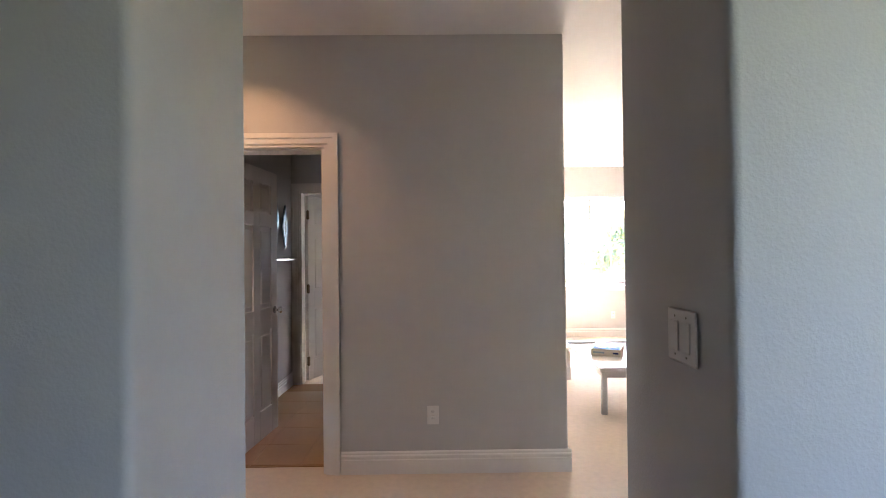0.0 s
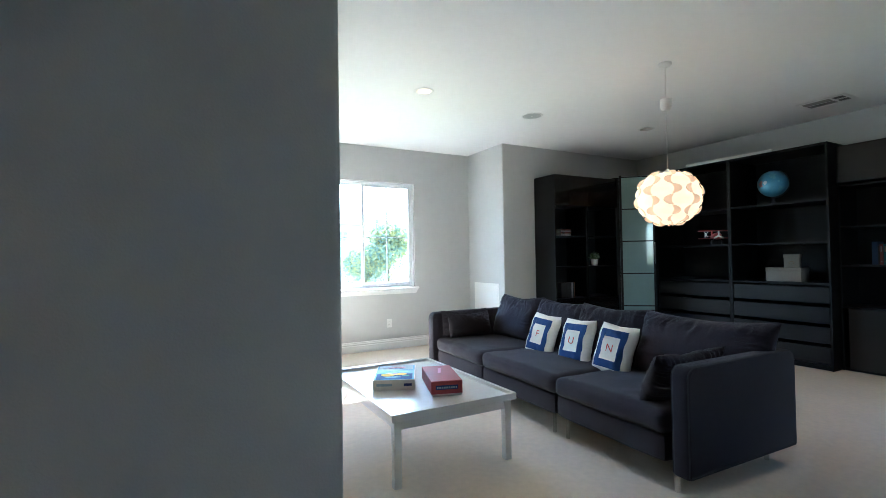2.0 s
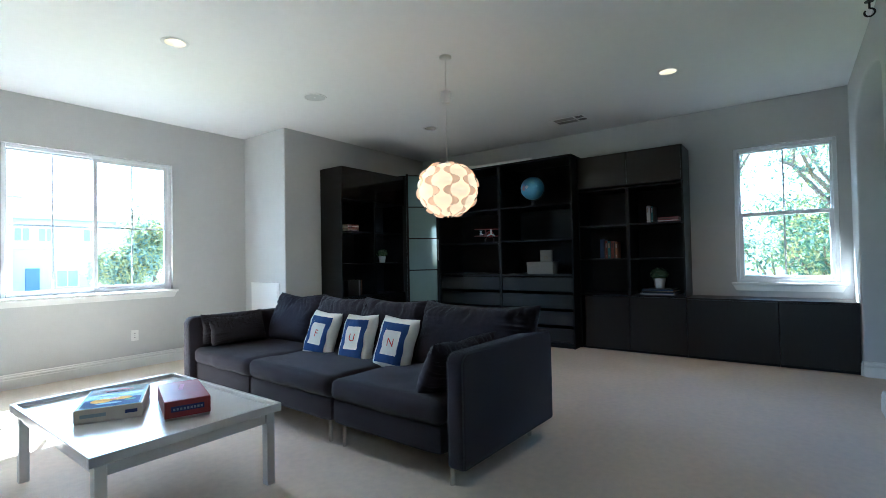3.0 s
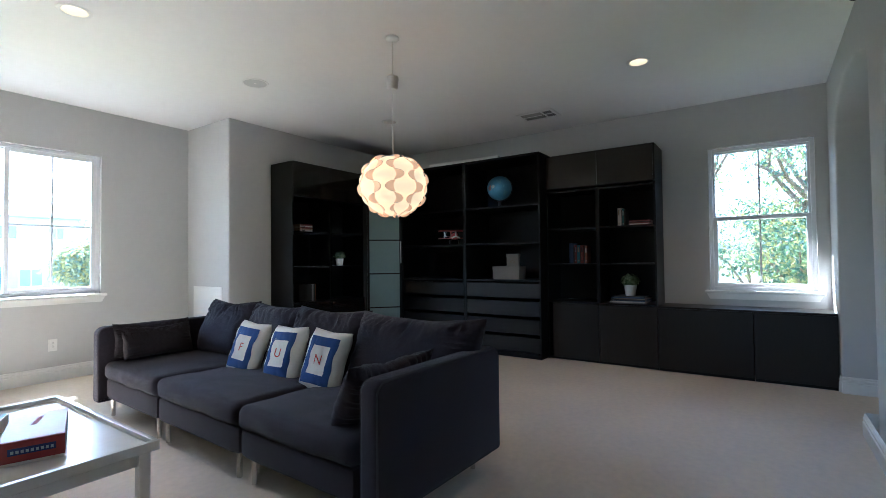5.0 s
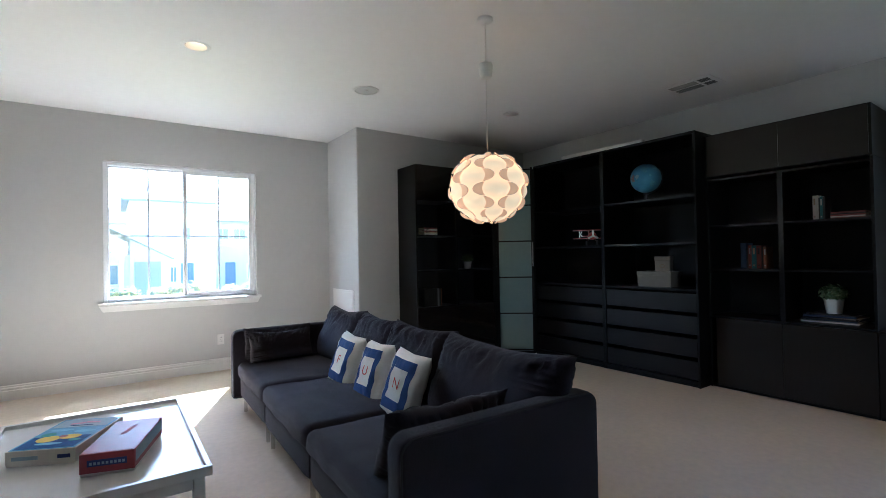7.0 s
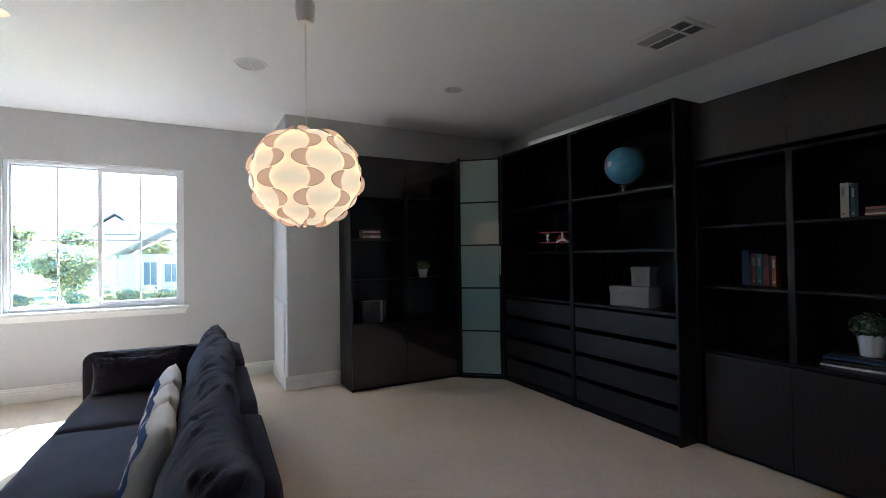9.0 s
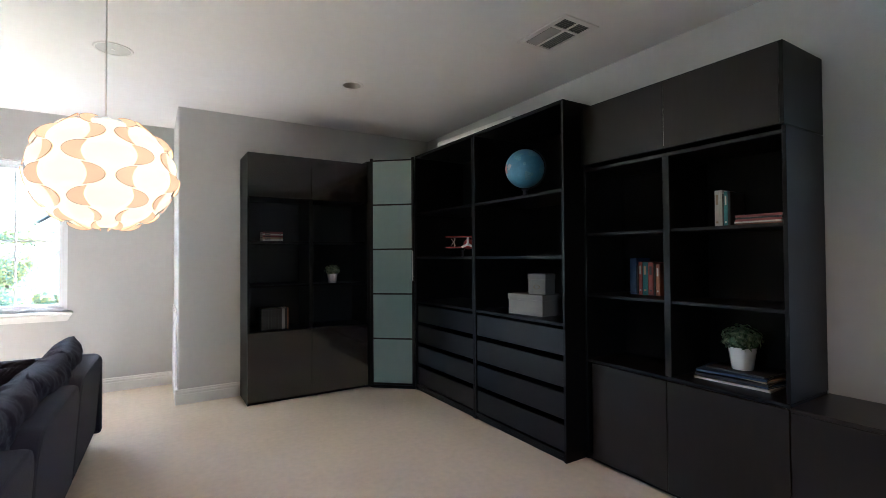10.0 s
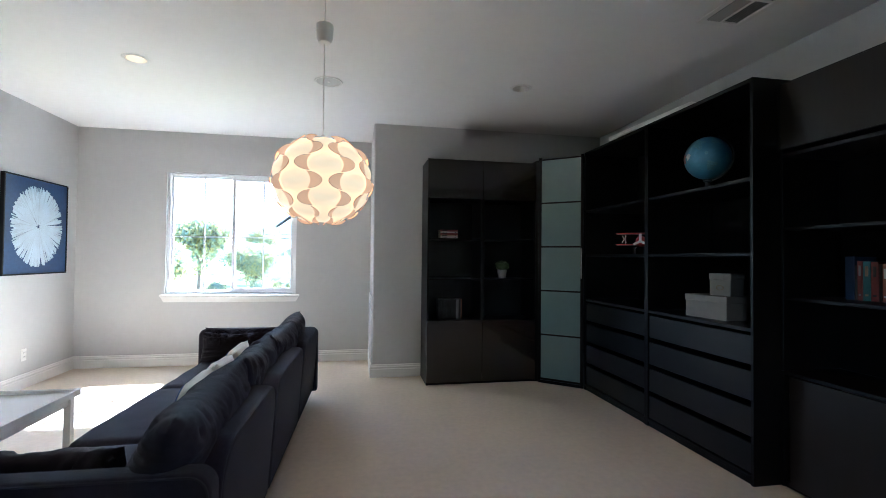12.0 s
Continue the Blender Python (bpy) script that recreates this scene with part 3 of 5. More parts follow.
def low_cabinet(y0, y1):
    unit = thing("low_cabinet", "low black-brown cabinet with a flat push-open door", "cabinet", pose(6.44, y0, 0), group="low cabinets under the window")
    w = y1 - y0
    part("body", boxed(0.018, 0.001, 0.0, 0.425, w - 0.001, 0.628), DARKWOOD, unit)
    part("door", boxed(-0.002, 0.0015, 0.03, 0.016, w - 0.0015, 0.628, 0.002), SATINDARK, unit, "satin flat door")


low_cabinet(1.553, 2.357)
low_cabinet(0.957, 1.550)
top = single("worktop", boxed(6.437, 0.957, 0.630, 6.866, 2.357, 0.648, 0.002), SATINDARK, "satin black-brown top over the low cabinets", "countertop")


# ---- sofa ----
def slouch_cushion(w, h, t, seed):
    """A seamed loose cushion, front towards -y, with folds running in from its edges."""
    bm, n = bmesh.new(), 60
    for k in (1, -1):
        grid = []
        for i in range(n + 1):
            row = []
            for j in range(n + 1):
                u, v = -1 + 2 * i / n, -1 + 2 * j / n
                lift = (max(0, 1 - abs(u) ** 5) * max(0, 1 - abs(v) ** 4)) ** 0.5
                pu, pv = 1 - 0.05 * (1 - abs(v)) * abs(u) ** 3, 1 - 0.05 * (1 - abs(u)) * abs(v) ** 3
                drift = noise.noise(Vector((u * 1.5, v * 1.5, seed)))
                top = abs(noise.noise(Vector((u * 8 + drift * 2 + k, v * 1.4, seed + 3)))) * max(0, v) ** 1.2
                side = abs(noise.noise(Vector((u * 1.4, v * 7 + drift * 2, seed + 7 + k)))) * abs(u) ** 2
                crease = 0.0
                for f, amp, off in ((4.6, 1.0, 11), (8.5, 0.6, 23)):
                    q = noise.noise(Vector((u * f + drift * 2.2 + v * 0.9, v * 1.1 + k, seed + off)))
                    crease += amp * max(0, 1 - abs(q) * 6) ** 2 * max(0, 0.25 + v) ** 1.3
                d = t / 2 * lift * (1 + 0.18 * drift - 0.12 * v) - (0.042 * top + 0.022 * side + 0.0105 * crease) * lift ** 0.5
                sag = -0.020 * (1 - u * u) * max(0, v) + 0.010 * drift * abs(v)
                row.append(bm.verts.new((u * w / 2 * pu, -k * d, v * h / 2 * pv + sag)))
            grid.append(row)
        for i in range(n):
            for j in range(n):
                q = (grid[i][j], grid[i + 1][j], grid[i + 1][j + 1], grid[i][j + 1])
                bm.faces.new(q if k > 0 else q[::-1])
    bmesh.ops.remove_doubles(bm, verts=bm.verts, dist=1e-4)
    return bm


def rounded_outline(u0, u1, z0, z1, top, low, n=7):
    """A rectangle (u, z) with round corners, large above and small below."""
    pts = []
    for cu, cz, r, a0 in ((u1 - top, z1 - top, top, 0), (u0 + top, z1 - top, top, 90), (u0 + low, z0 + low, low, 180), (u1 - low, z0 + low, low, 270)):
        pts += [(cu + r * math.cos(math.radians(a0 + 90 * i / n)), cz + r * math.sin(math.radians(a0 + 90 * i / n))) for i in range(n + 1)]
    return pts


def padded_slab(outline, axis, a, b, r=0.022):
    """An upholstered slab with soft edges, cut to an outline; a and b are its two faces."""
    bm = prism(outline, axis, a, b)
    k = 1 if axis == "y" else 0
    bmesh.ops.bevel(bm, geom=[e for e in bm.edges if abs(e.verts[0].co[k] - e.verts[1].co[k]) < 1e-6], offset=r, segments=4, affect="EDGES", profile=0.5)
    return bm


def piping_run(outline, axis, d, r=0.0042):
    """A round sewn cord that follows an outline on the face at d."""
    bm = bmesh.new()
    at = (lambda u, z: (u, d, z)) if axis == "y" else (lambda u, z: (d, u, z))
    for (u, z), (v, y) in zip(outline, outline[1:] + outline[:1]):
        rod(at(u, z), at(v, y), r, 6, bm)
    return bm


def sofa():
    s = thing("sofa", "long charcoal-navy fabric sofa with loose cushions", "sofa", pose(3.2, 4.17, 0, 0, 0, -1.8))
    x0, xb = -0.478, 0.475
    mods = [(2.835, 3.685), (3.695, 4.640), (4.650, 5.515)]
    for i, (a, b) in enumerate(mods):
        a, b = a - 4.17, b - 4.17
        base = soft_box(0.90, b - a, 0.155, 0.03, 0.0, 0.003, i, 8)
        part("seat_base", base, FABRIC, s, "", True, pose(x0 + 0.45, (a + b) / 2, 0.208))
        seat = soft_box(0.86, b - a + 0.006, 0.13, 0.050, 0.022, 0.009, 7 + i, 30)
        part("seat_cushion", seat, FABRIC, s, "softly creased seat cushion", True, pose(x0 + 0.415, (a + b) / 2, 0.331, 0, 1.5, 0))
        o = rounded_outline((a - b) / 2 + 0.003, (b - a) / 2 - 0.003, -0.28, 0.28, 0.125, 0.02)
        at = pose(xb - 0.078, (a + b) / 2, 0.400, 0, 4, 0)
        back = part("back_frame", padded_slab(o, "x", -0.055, 0.055, 0.026), FABRIC, s, "", True, at)
        part("piping", piping_run(rounded_outline((a - b) / 2 + 0.012, (b - a) / 2 - 0.012, -0.27, 0.271, 0.118, 0.02), "x", 0.047), PIPING, back, "sewn piping along the edge", True)
    for y, front, rear in ((2.738 - 4.17, -0.490, 0.470), (5.57 - 4.17, -0.525, 0.462)):
        arm = part("armrest", padded_slab(rounded_outline(front, rear, 0.102, 0.660, 0.060, 0.018), "y", y - 0.05, y + 0.05), FABRIC, s, "", True)
        for d in (y - 0.045, y + 0.045):
            part("piping", piping_run(rounded_outline(front + 0.007, rear - 0.007, 0.109, 0.653, 0.055, 0.016), "y", d), PIPING, arm, "sewn piping along the edge", True)
    for i, (y, w, tilt, yaw) in enumerate(((5.12, 0.66, 17, 3), (4.52, 0.66, 20, -3), (3.89, 0.70, 17, 2), (3.145, 0.90, 19, 2))):
        c = slouch_cushion(w, 0.46, 0.245 if w > 0.8 else 0.22, i * 4.3 + 1)
        part("back_cushion", c, FABRIC, s, "slumped back cushion with puckered folds", True, pose(xb - 0.205, y - 4.17, 0.598, 0, 0, -90 + yaw) @ pose(0, 0, 0, -tilt, 0, 0))
    for x, y in [(x, y) for x in (2.765, 3.56) for y in (2.80, 3.615, 3.75, 4.575, 4.71, 5.48)]:
        part("leg", rod((x - 3.2, y - 4.17, 0.0), (x - 3.2, y - 4.17, 0.14), 0.0135, 14), CHROME, s, "slim brushed steel leg")
    return s


sofa()


def pillow_face(u, v, w, h, t, k):
    """A point on a throw pillow's face; u, v from -1 to 1, k picks the face."""
    lift = (max(0, 1 - u ** 4) * max(0, 1 - v ** 4)) ** 0.55
    pin = 1 - 0.07 * (1 - abs(u)) * abs(v) ** 3
    pin2 = 1 - 0.07 * (1 - abs(v)) * abs(u) ** 3
    f = noise.noise(Vector((u * 2.3 + k, v * 2.3, w * 40))) + 0.5 * noise.noise(Vector((u * 9 + v * 3, v * 4, w * 55 + k))) + 1.3 * noise.noise(Vector((u * 5 + h * 9, v * 3.1, w * 70 + k))) * max(abs(u), abs(v)) ** 2
    return Vector((u * w / 2 * pin2, -k * (t / 2 * lift + 0.010 * f * lift ** 0.7), v * h / 2 * pin))


def throw_pillow(name, label, w, h, t, m, material, letter=""):
    p = thing(name, label, "pillow", m, group="letter pillows" if letter else "bolster cushions")
    if letter:
        bm, n = bmesh.new(), 30
        for k in (1, -1):
            g = [[bm.verts.new(pillow_face(-1 + 2 * i / n, -1 + 2 * j / n, w, h, t, k)) for j in range(n + 1)] for i in range(n + 1)]
            for i in range(n):
                for j in range(n):
                    q = (g[i][j], g[i + 1][j], g[i + 1][j + 1], g[i][j + 1])
                    bm.faces.new(q if k > 0 else q[::-1])
        bmesh.ops.remove_doubles(bm, verts=bm.verts, dist=1e-4)
    else:
        bm = slouch_cushion(w, h, t, w * 30)
    part("cover", bm, material, p, "", True)
    if not letter:
        return p
    bm, n = bmesh.new(), 30
    lo, hi = 0.44, 0.74
    ticks = sorted({round(-hi + 2 * hi * i / n, 4) for i in range(n + 1)} | {-lo, lo})
    grid = {(a, b): bm.verts.new(pillow_face(a, b, w, h, t, 1) + Vector((0, -0.0018, 0))) for a in ticks for b in ticks}
    for a, a2 in zip(ticks, ticks[1:]):
        for b, b2 in zip(ticks, ticks[1:]):
            if max(abs(a + a2), abs(b + b2)) / 2 > lo:
                bm.faces.new((grid[a, b], grid[a2, b], grid[a2, b2], grid[a, b2]))
    for v in [v for v in bm.verts if not v.link_faces]:
        bm.verts.remove(v)
    part("border", bm, BLUECLOTH, p, "royal blue square border", True)
    curve = bpy.data.curves.new("letter", "FONT")
    curve.body, curve.size, curve.align_x, curve.align_y = letter, 0.080, "CENTER", "CENTER"
    tmp = new("letter_source", curve)
    dg = bpy.context.evaluated_depsgraph_get()
    me = bpy.data.meshes.new_from_object(tmp.evaluated_get(dg))
    bpy.data.objects.remove(tmp)
    for v in me.vertices:
        a, b = v.co.x / (w / 2), v.co.y / (h / 2)
        v.co = pillow_face(a, b, w, h, t, 1) + Vector((0, -0.005, 0))
    me.materials.clear()
    me.materials.append(REDCLOTH)
    ob = new("letter", me)
    ob.parent = p
    ob["label"] = "printed red letter " + letter
    return p


for ch, y, yaw, roll in (("F", 4.45, -90, 3), ("U", 4.04, -90, -2), ("N", 3.66, -89, 3)):
    throw_pillow("throw_pillow", "white pillow with blue border and red letter " + ch, 0.325, 0.385, 0.125,
                 pose(3.245, y, 0.528, 0, 0, 0) @ pose(0, 0, 0, 0, 0, yaw) @ pose(0, 0, 0, -20, roll, 0), LINEN, ch)
throw_pillow("bolster_cushion", "charcoal bolster cushion leaning on the armrest", 0.52, 0.25, 0.13, pose(3.06, 5.36, 0.545, -14, 0, 4), FABRIC2)
throw_pillow("bolster_cushion", "charcoal bolster cushion behind another on the sofa", 0.56, 0.25, 0.10, pose(3.07, 5.465, 0.56, -8, 0, 0), FABRIC2)
throw_pillow("bolster_cushion", "charcoal bolster cushion propped against the armrest end", 0.58, 0.31, 0.15, pose(3.02, 2.970, 0.535, 24, 0, -3), FABRIC)


# ---- coffee table ----
def coffee_table():
    x0, x1, y0, y1 = 1.440, 2.254, 3.540, 4.722
    cx, cy = (x0 + x1) / 2, (y0 + y1) / 2
    w, d = (x1 - x0) / 2, (y1 - y0) / 2
    t = thing("coffee_table", "white lacquered coffee table with a raised rim", "coffee table", pose(cx, cy, 0))
    part("tabletop", block(-w + 0.012, -d + 0.012, 0.365, w - 0.012, d - 0.012, 0.382, 0.002, 1), WHITEWOOD, t)
    for a, b, c, e in ((-w, -d, w, -d + 0.022), (-w, d - 0.022, w, d), (-w, -d + 0.022, -w + 0.022, d - 0.022), (w - 0.022, -d + 0.022, w, d - 0.022)):
        part("rim", block(a, b, 0.362, c, e, 0.403, 0.003, 2), WHITEWOOD, t)
    g = 0.04
    for a, b, c, e in ((-w + g, -d + g, w - g, -d + g + 0.018), (-w + g, d - g - 0.018, w - g, d - g), (-w + g, -d + g + 0.018, -w + g + 0.018, d - g - 0.018), (w - g - 0.018, -d + g + 0.018, w - g, d - g - 0.018)):
        part("apron", block(a, b, 0.305, c, e, 0.362, 0.002, 1), WHITEWOOD, t)
    for sx in (-1, 1):
        for sy in (-1, 1):
            x, y = sx * (w - 0.046), sy * (d - 0.046)
            part("leg", block(x - 0.022, y - 0.022, 0, x + 0.022, y + 0.022, 0.362, 0.004, 2), WHITEWOOD, t)


coffee_table()

DEEPBLUE = paint("deep_blue_print", (0.012, 0.065, 0.21), 0.7, var=0.5, scale=16, spec=0.12)
# Pale grey-blue for print, and for glare painted on the red box.
INKGLARE = paint("pale_print_and_glare", (0.30, 0.38, 0.44), 0.65, var=0.15, scale=10, spec=0.15)
PALEBLUE = paint("light_blue_print", (0.16, 0.40, 0.58), 0.5, var=0.3, scale=20, spec=0.2)
TEALINK = paint("teal_print", (0.03, 0.24, 0.22), 0.5, var=0.3, scale=20, spec=0.2)
SKYBLUE = paint("printed_blue_card", (0.09, 0.28, 0.46), 0.5, var=0.25, scale=9, spec=0.2)
PALECARD = paint("pale_card", (0.62, 0.58, 0.50), 0.5, var=0.06)
YELLOWINK = paint("yellow_ink", (0.75, 0.52, 0.12), 0.8, spec=0.1, var=0.1)
REDCARD = paint("printed_red_card", (0.26, 0.026, 0.028), 0.45, var=0.15, scale=9)
NAVYINK = paint("navy_ink", (0.03, 0.05, 0.16), 0.8, spec=0.1)
WHITEINK = paint("white_ink", (0.8, 0.78, 0.75), 0.8, spec=0.1)
PINKINK = paint("pink_ink", (0.60, 0.28, 0.36), 0.8, spec=0.1)


def game_box(label, w, d, h, m, side, face, marks):
    b = thing("game_box", label, "board game", m, group="games on the table")
    part("tray", block(-w / 2 + 0.003, -d / 2 + 0.003, 0, w / 2 - 0.003, d / 2 - 0.003, h * 0.6, 0.001, 1), PALECARD, b)
    lid = part("lid", block(-w / 2, -d / 2, h * 0.12, w / 2, d / 2, h, 0.0025, 2), side, b)
    part("print", block(-w / 2 + 0.006, -d / 2 + 0.006, h, w / 2 - 0.006, d / 2 - 0.006, h + 0.0008), face, lid)
    for k, (x, y, a, c, mat_, ang) in enumerate(marks):
        bm = lathe([(1, 0), (1, 0.0006)], 20) if ang is None else block(-1, -1, 0, 1, 1, 0.0006)
        for v in bm.verts:
            v.co.x, v.co.y = v.co.x * a, v.co.y * c
        part("print_mark", bm, mat_, lid, "", False, pose(x, y, h + 0.0009 + 0.00012 * k, 0, 0, ang or 0))
    return b, lid


b1, l1 = game_box("blue board game box with yellow artwork", 0.27, 0.40, 0.066, pose(1.752, 4.225, 0.382, 0, 0, -26), PALECARD, SKYBLUE,
                  ((0.0, -0.115, 0.118, 0.070, DEEPBLUE, 0), (0.0, 0.13, 0.118, 0.055, INKGLARE, 0), (-0.045, -0.075, 0.046, 0.040, YELLOWINK, None), (0.035, -0.055, 0.044, 0.030, YELLOWINK, None), (-0.075, -0.02, 0.030, 0.026, TEALINK, None),
                   (0.002, -0.048, 0.018, 0.016, REDCARD, None), (0.075, -0.10, 0.024, 0.016, TEALINK, None), (-0.01, -0.135, 0.055, 0.014, PALEBLUE, None), (0.06, 0.01, 0.045, 0.020, PALEBLUE, None), (-0.05, 0.035, 0.05, 0.016, PALEBLUE, None),
                   (-0.03, 0.125, 0.030, 0.010, PINKINK, 12), (0.03, 0.135, 0.034, 0.010, PINKINK, -8), (0.0, 0.095, 0.050, 0.004, NAVYINK, 0)))
for x, a in ((-0.06, 0.05), (0.09, 0.025)):
    part("side_mark", block(x - a, -0.2010, 0.026, x + a, -0.1996, 0.042), NAVYINK if a < 0.04 else INKGLARE, l1)
b2, l2 = game_box("deep red board game box with white lettering", 0.195, 0.41, 0.090, pose(1.962, 3.960, 0.382, 0, 0, -18), REDCARD, REDCARD,
                  ((0.0, 0.06, 0.062, 0.010, PINKINK, 80),))
part("side_band", block(-0.070, -0.2062, 0.038, 0.070, -0.2045, 0.064), NAVYINK, l2, "navy band with a pale title bar")
for i in range(9):
    part("side_letter_bar", block(-0.062 + i * 0.0145, -0.2070, 0.044, -0.062 + i * 0.0145 + 0.009, -0.2060, 0.055), INKGLARE, l2)
# Glare on the red box's long side, put in as a pale panel.
part("side_band", block(0.0970, -0.19, 0.034, 0.0984, 0.19, 0.084), INKGLARE, l2, "pale panel painting the glare on the long side")


# ---- pendant lamp ----
SHADE = glow("lit_lamp_shade", (1.0, 0.74, 0.42), 1.0)
# Dimmer, browner glow puts the shade of the doubled layers into the petals.
PETAL = glow("lit_lamp_petal", (1.0, 0.60, 0.32), 0.62)
EDGE = paint("shade_petal_edge", (0.45, 0.33, 0.24), 0.6)


def pendant():
    lamp = thing("pendant_lamp", "lit white globe pendant lamp of interlocking petals", "pendant lamp", pose(3.856, 3.632, 1.672, 0, 0, -11.0))
    R = 0.232
    rows = [(la, 5) for la in (-69, -51, -30.5, -9.5, 11.5, 32.5, 53.5)]
    bm = bmesh.new()
    bmesh.ops.create_icosphere(bm, subdivisions=5, radius=1.0)
    for v in bm.verts:
        n = v.co.normalized()
        lat, lon = math.degrees(math.asin(max(-1, min(1, n.z)))), math.atan2(n.y, n.x)
        bulge = 0.0
        for j, (la, k) in enumerate(rows):
            near = max(0, 1 - (abs(lat - la) / 12) ** 2)
            bulge = max(bulge, near * (0.5 + 0.5 * math.cos(k * lon + j * math.pi)))
        v.co = n * (R + 0.013 * bulge)
        v.co.z *= 0.91
    bmesh.ops.delete(bm, geom=[f for f in bm.faces if f.calc_center_median().z > R * 0.80], context="FACES")
    part("shade", bm, SHADE, lamp, "glowing translucent white shade", True)
    for j, (la, k) in enumerate(rows):
        wide = 16.0 if la > -40 else 12.0
        for i in range(k):
            lon0 = 2 * math.pi * (i + (0.5 if j % 2 else 0.0)) / k
            for s in (-1, 1):
                bm, n = bmesh.new(), 14
                outer, inner, low = [], [], []
                for q in range(n + 1):
                    a = -1 + 2 * q / n
                    b = math.cos(math.pi / 2 * a)
                    c = max(0, 1 - a * a) ** 0.6
                    for store, reach, lift in ((outer, 16.5 + wide * c, 0.012 + 0.013 * c), (inner, 16.5 + 3.5 * b, 0.011), (low, 16.7 + (wide + 0.4) * c, 0.010 + 0.0115 * c)):
                        lat = math.radians(la + (9.9 if la > -40 else 8.2) * a)
                        lon = lon0 + s * math.radians(reach)
                        r = R + lift
                        store.append(bm.verts.new((r * math.cos(lat) * math.cos(lon), r * math.cos(lat) * math.sin(lon), r * math.sin(lat) * 0.91)))
                rim = bmesh.new()
                for u, v in zip(outer, outer[1:]):
                    rod(u.co, v.co, 0.0010, 5, rim)
                for q in range(n):
                    bm.faces.new((inner[q], outer[q], outer[q + 1], inner[q + 1]))
                    bm.faces.new((outer[q], low[q], low[q + 1], outer[q + 1]))
                bmesh.ops.remove_doubles(bm, verts=bm.verts, dist=1e-4)
                bmesh.ops.recalc_face_normals(bm, faces=bm.faces)
                petal = part("petal", bm, PETAL, lamp, "overlapping petal edge", True)
                part("rim", rim, EDGE, petal, "thin brown outline along the petal")
    part("collar", lathe([(0.045, 0.165), (0.050, 0.185), (0.030, 0.205), (0.008, 0.225)], 24), PLASTIC, lamp, "", True)
    part("cord", rod((0, 0, 0.22), (0, 0, 1.06), 0.0028, 8), PLASTIC, lamp, "thin white cord")
    part("height_adjuster", lathe([(0.006, 0.690), (0.030, 0.694), (0.040, 0.712), (0.044, 0.770), (0.042, 0.785), (0.010, 0.788)], 28), PLASTIC, lamp, "white plastic cup", True)
    part("ceiling_cap", lathe([(0.050, 1.073), (0.050, 1.060), (0.040, 1.050), (0.008, 1.046)], 28), PLASTIC, lamp, "", True)


pendant()


# ---- ceiling fittings ----
LAMPDISC = glow("lit_downlight_lens", (1.0, 0.80, 0.52), 5.5)
CAN = paint("white_downlight_baffle", (0.66, 0.62, 0.56), 0.4, var=0.03)


DULLLENS = paint("unlit_frosted_lens", (0.30, 0.29, 0.28), 0.5, var=0.03)
# Flat grey sheet; the duct's shade is put into its colour.
VENTGAP = paint("shadowed_duct", (0.10, 0.10, 0.10), 0.8)


def downlight(x, y, lit):
    d = thing("downlight", "lit recessed downlight with a white trim ring" if lit else "unlit recessed downlight with a white trim ring", "downlight", pose(x, y, H), group="recessed downlights")
    part("trim_ring", lathe([(0.070, -0.001), (0.072, -0.005), (0.090, -0.005), (0.095, -0.0005)], 36, closed=True), PLASTIC, d, "", True)
    part("baffle", lathe([(0.0705, -0.004), (0.064, 0.075), (0.064, 0.080), (0.0712, 0.080), (0.0712, -0.004)], 36, closed=True), CAN, d, "", True)
    part("lens", lathe([(0.0, 0.050), (0.055, 0.055), (0.066, 0.072), (0.066, 0.078), (0.0, 0.078)], 36), LAMPDISC if lit else DULLLENS, d, "glowing warm lens" if lit else "dark lens", True)
    return d


for x, y, lit in DOWNLIGHTS:
    downlight(x, y, lit)
for x, y, e in ((-1.08, 2.12, 1.2), (2.404, 5.028, 1.1), (5.351, 2.272, 1.7)):
    spot = new("downlight_beam", bpy.data.lights.new("downlight_beam", "SPOT"))
    spot.data.energy, spot.data.color, spot.data.spot_size, spot.data.spot_blend, spot.data.shadow_soft_size = e, (1.0, 0.55, 0.28), radians(115), 0.6, 0.05
    spot.matrix_world = look((x, y, H + 0.045), (x, y, 0))

spk = thing("ceiling_speaker", "round white flush ceiling speaker with a mesh grille", "speaker", pose(3.786, 5.186, H))
part("bezel", lathe([(0.098, -0.001), (0.100, -0.006), (0.112, -0.006), (0.116, -0.001)], 40, closed=True), PLASTIC, spk, "", True)
part("grille", lathe([(0.0, -0.004), (0.099, -0.004), (0.099, -0.001), (0.0, -0.001)], 40), GREYMETAL, spk)
part("tweeter_dot", lathe([(0.0, -0.006), (0.012, -0.006), (0.012, -0.004), (0.0, -0.004)], 16), PLASTIC, spk)

vent = thing("ceiling_vent", "white ceiling air register with angled slats", "air vent", pose(6.187, 3.50, H, 0, 0, -90) @ Matrix.Diagonal((1.06, 1.06, 1, 1)))
part("backing", block(-0.16, -0.10, -0.0025, 0.16, 0.10, -0.001), VENTGAP, vent)
for a, b, c, e in ((-0.20, -0.14, 0.20, -0.105), (-0.20, 0.105, 0.20, 0.14), (-0.20, -0.105, -0.165, 0.105), (0.165, -0.105, 0.20, 0.105), (-0.165, -0.006, 0.06, 0.006), (0.06, -0.105, 0.075, 0.105), (0.075, -0.006, 0.165, 0.006)):
    part("frame", block(a, b, -0.010, c, e, -0.001, 0.002, 1), PLASTIC, vent)
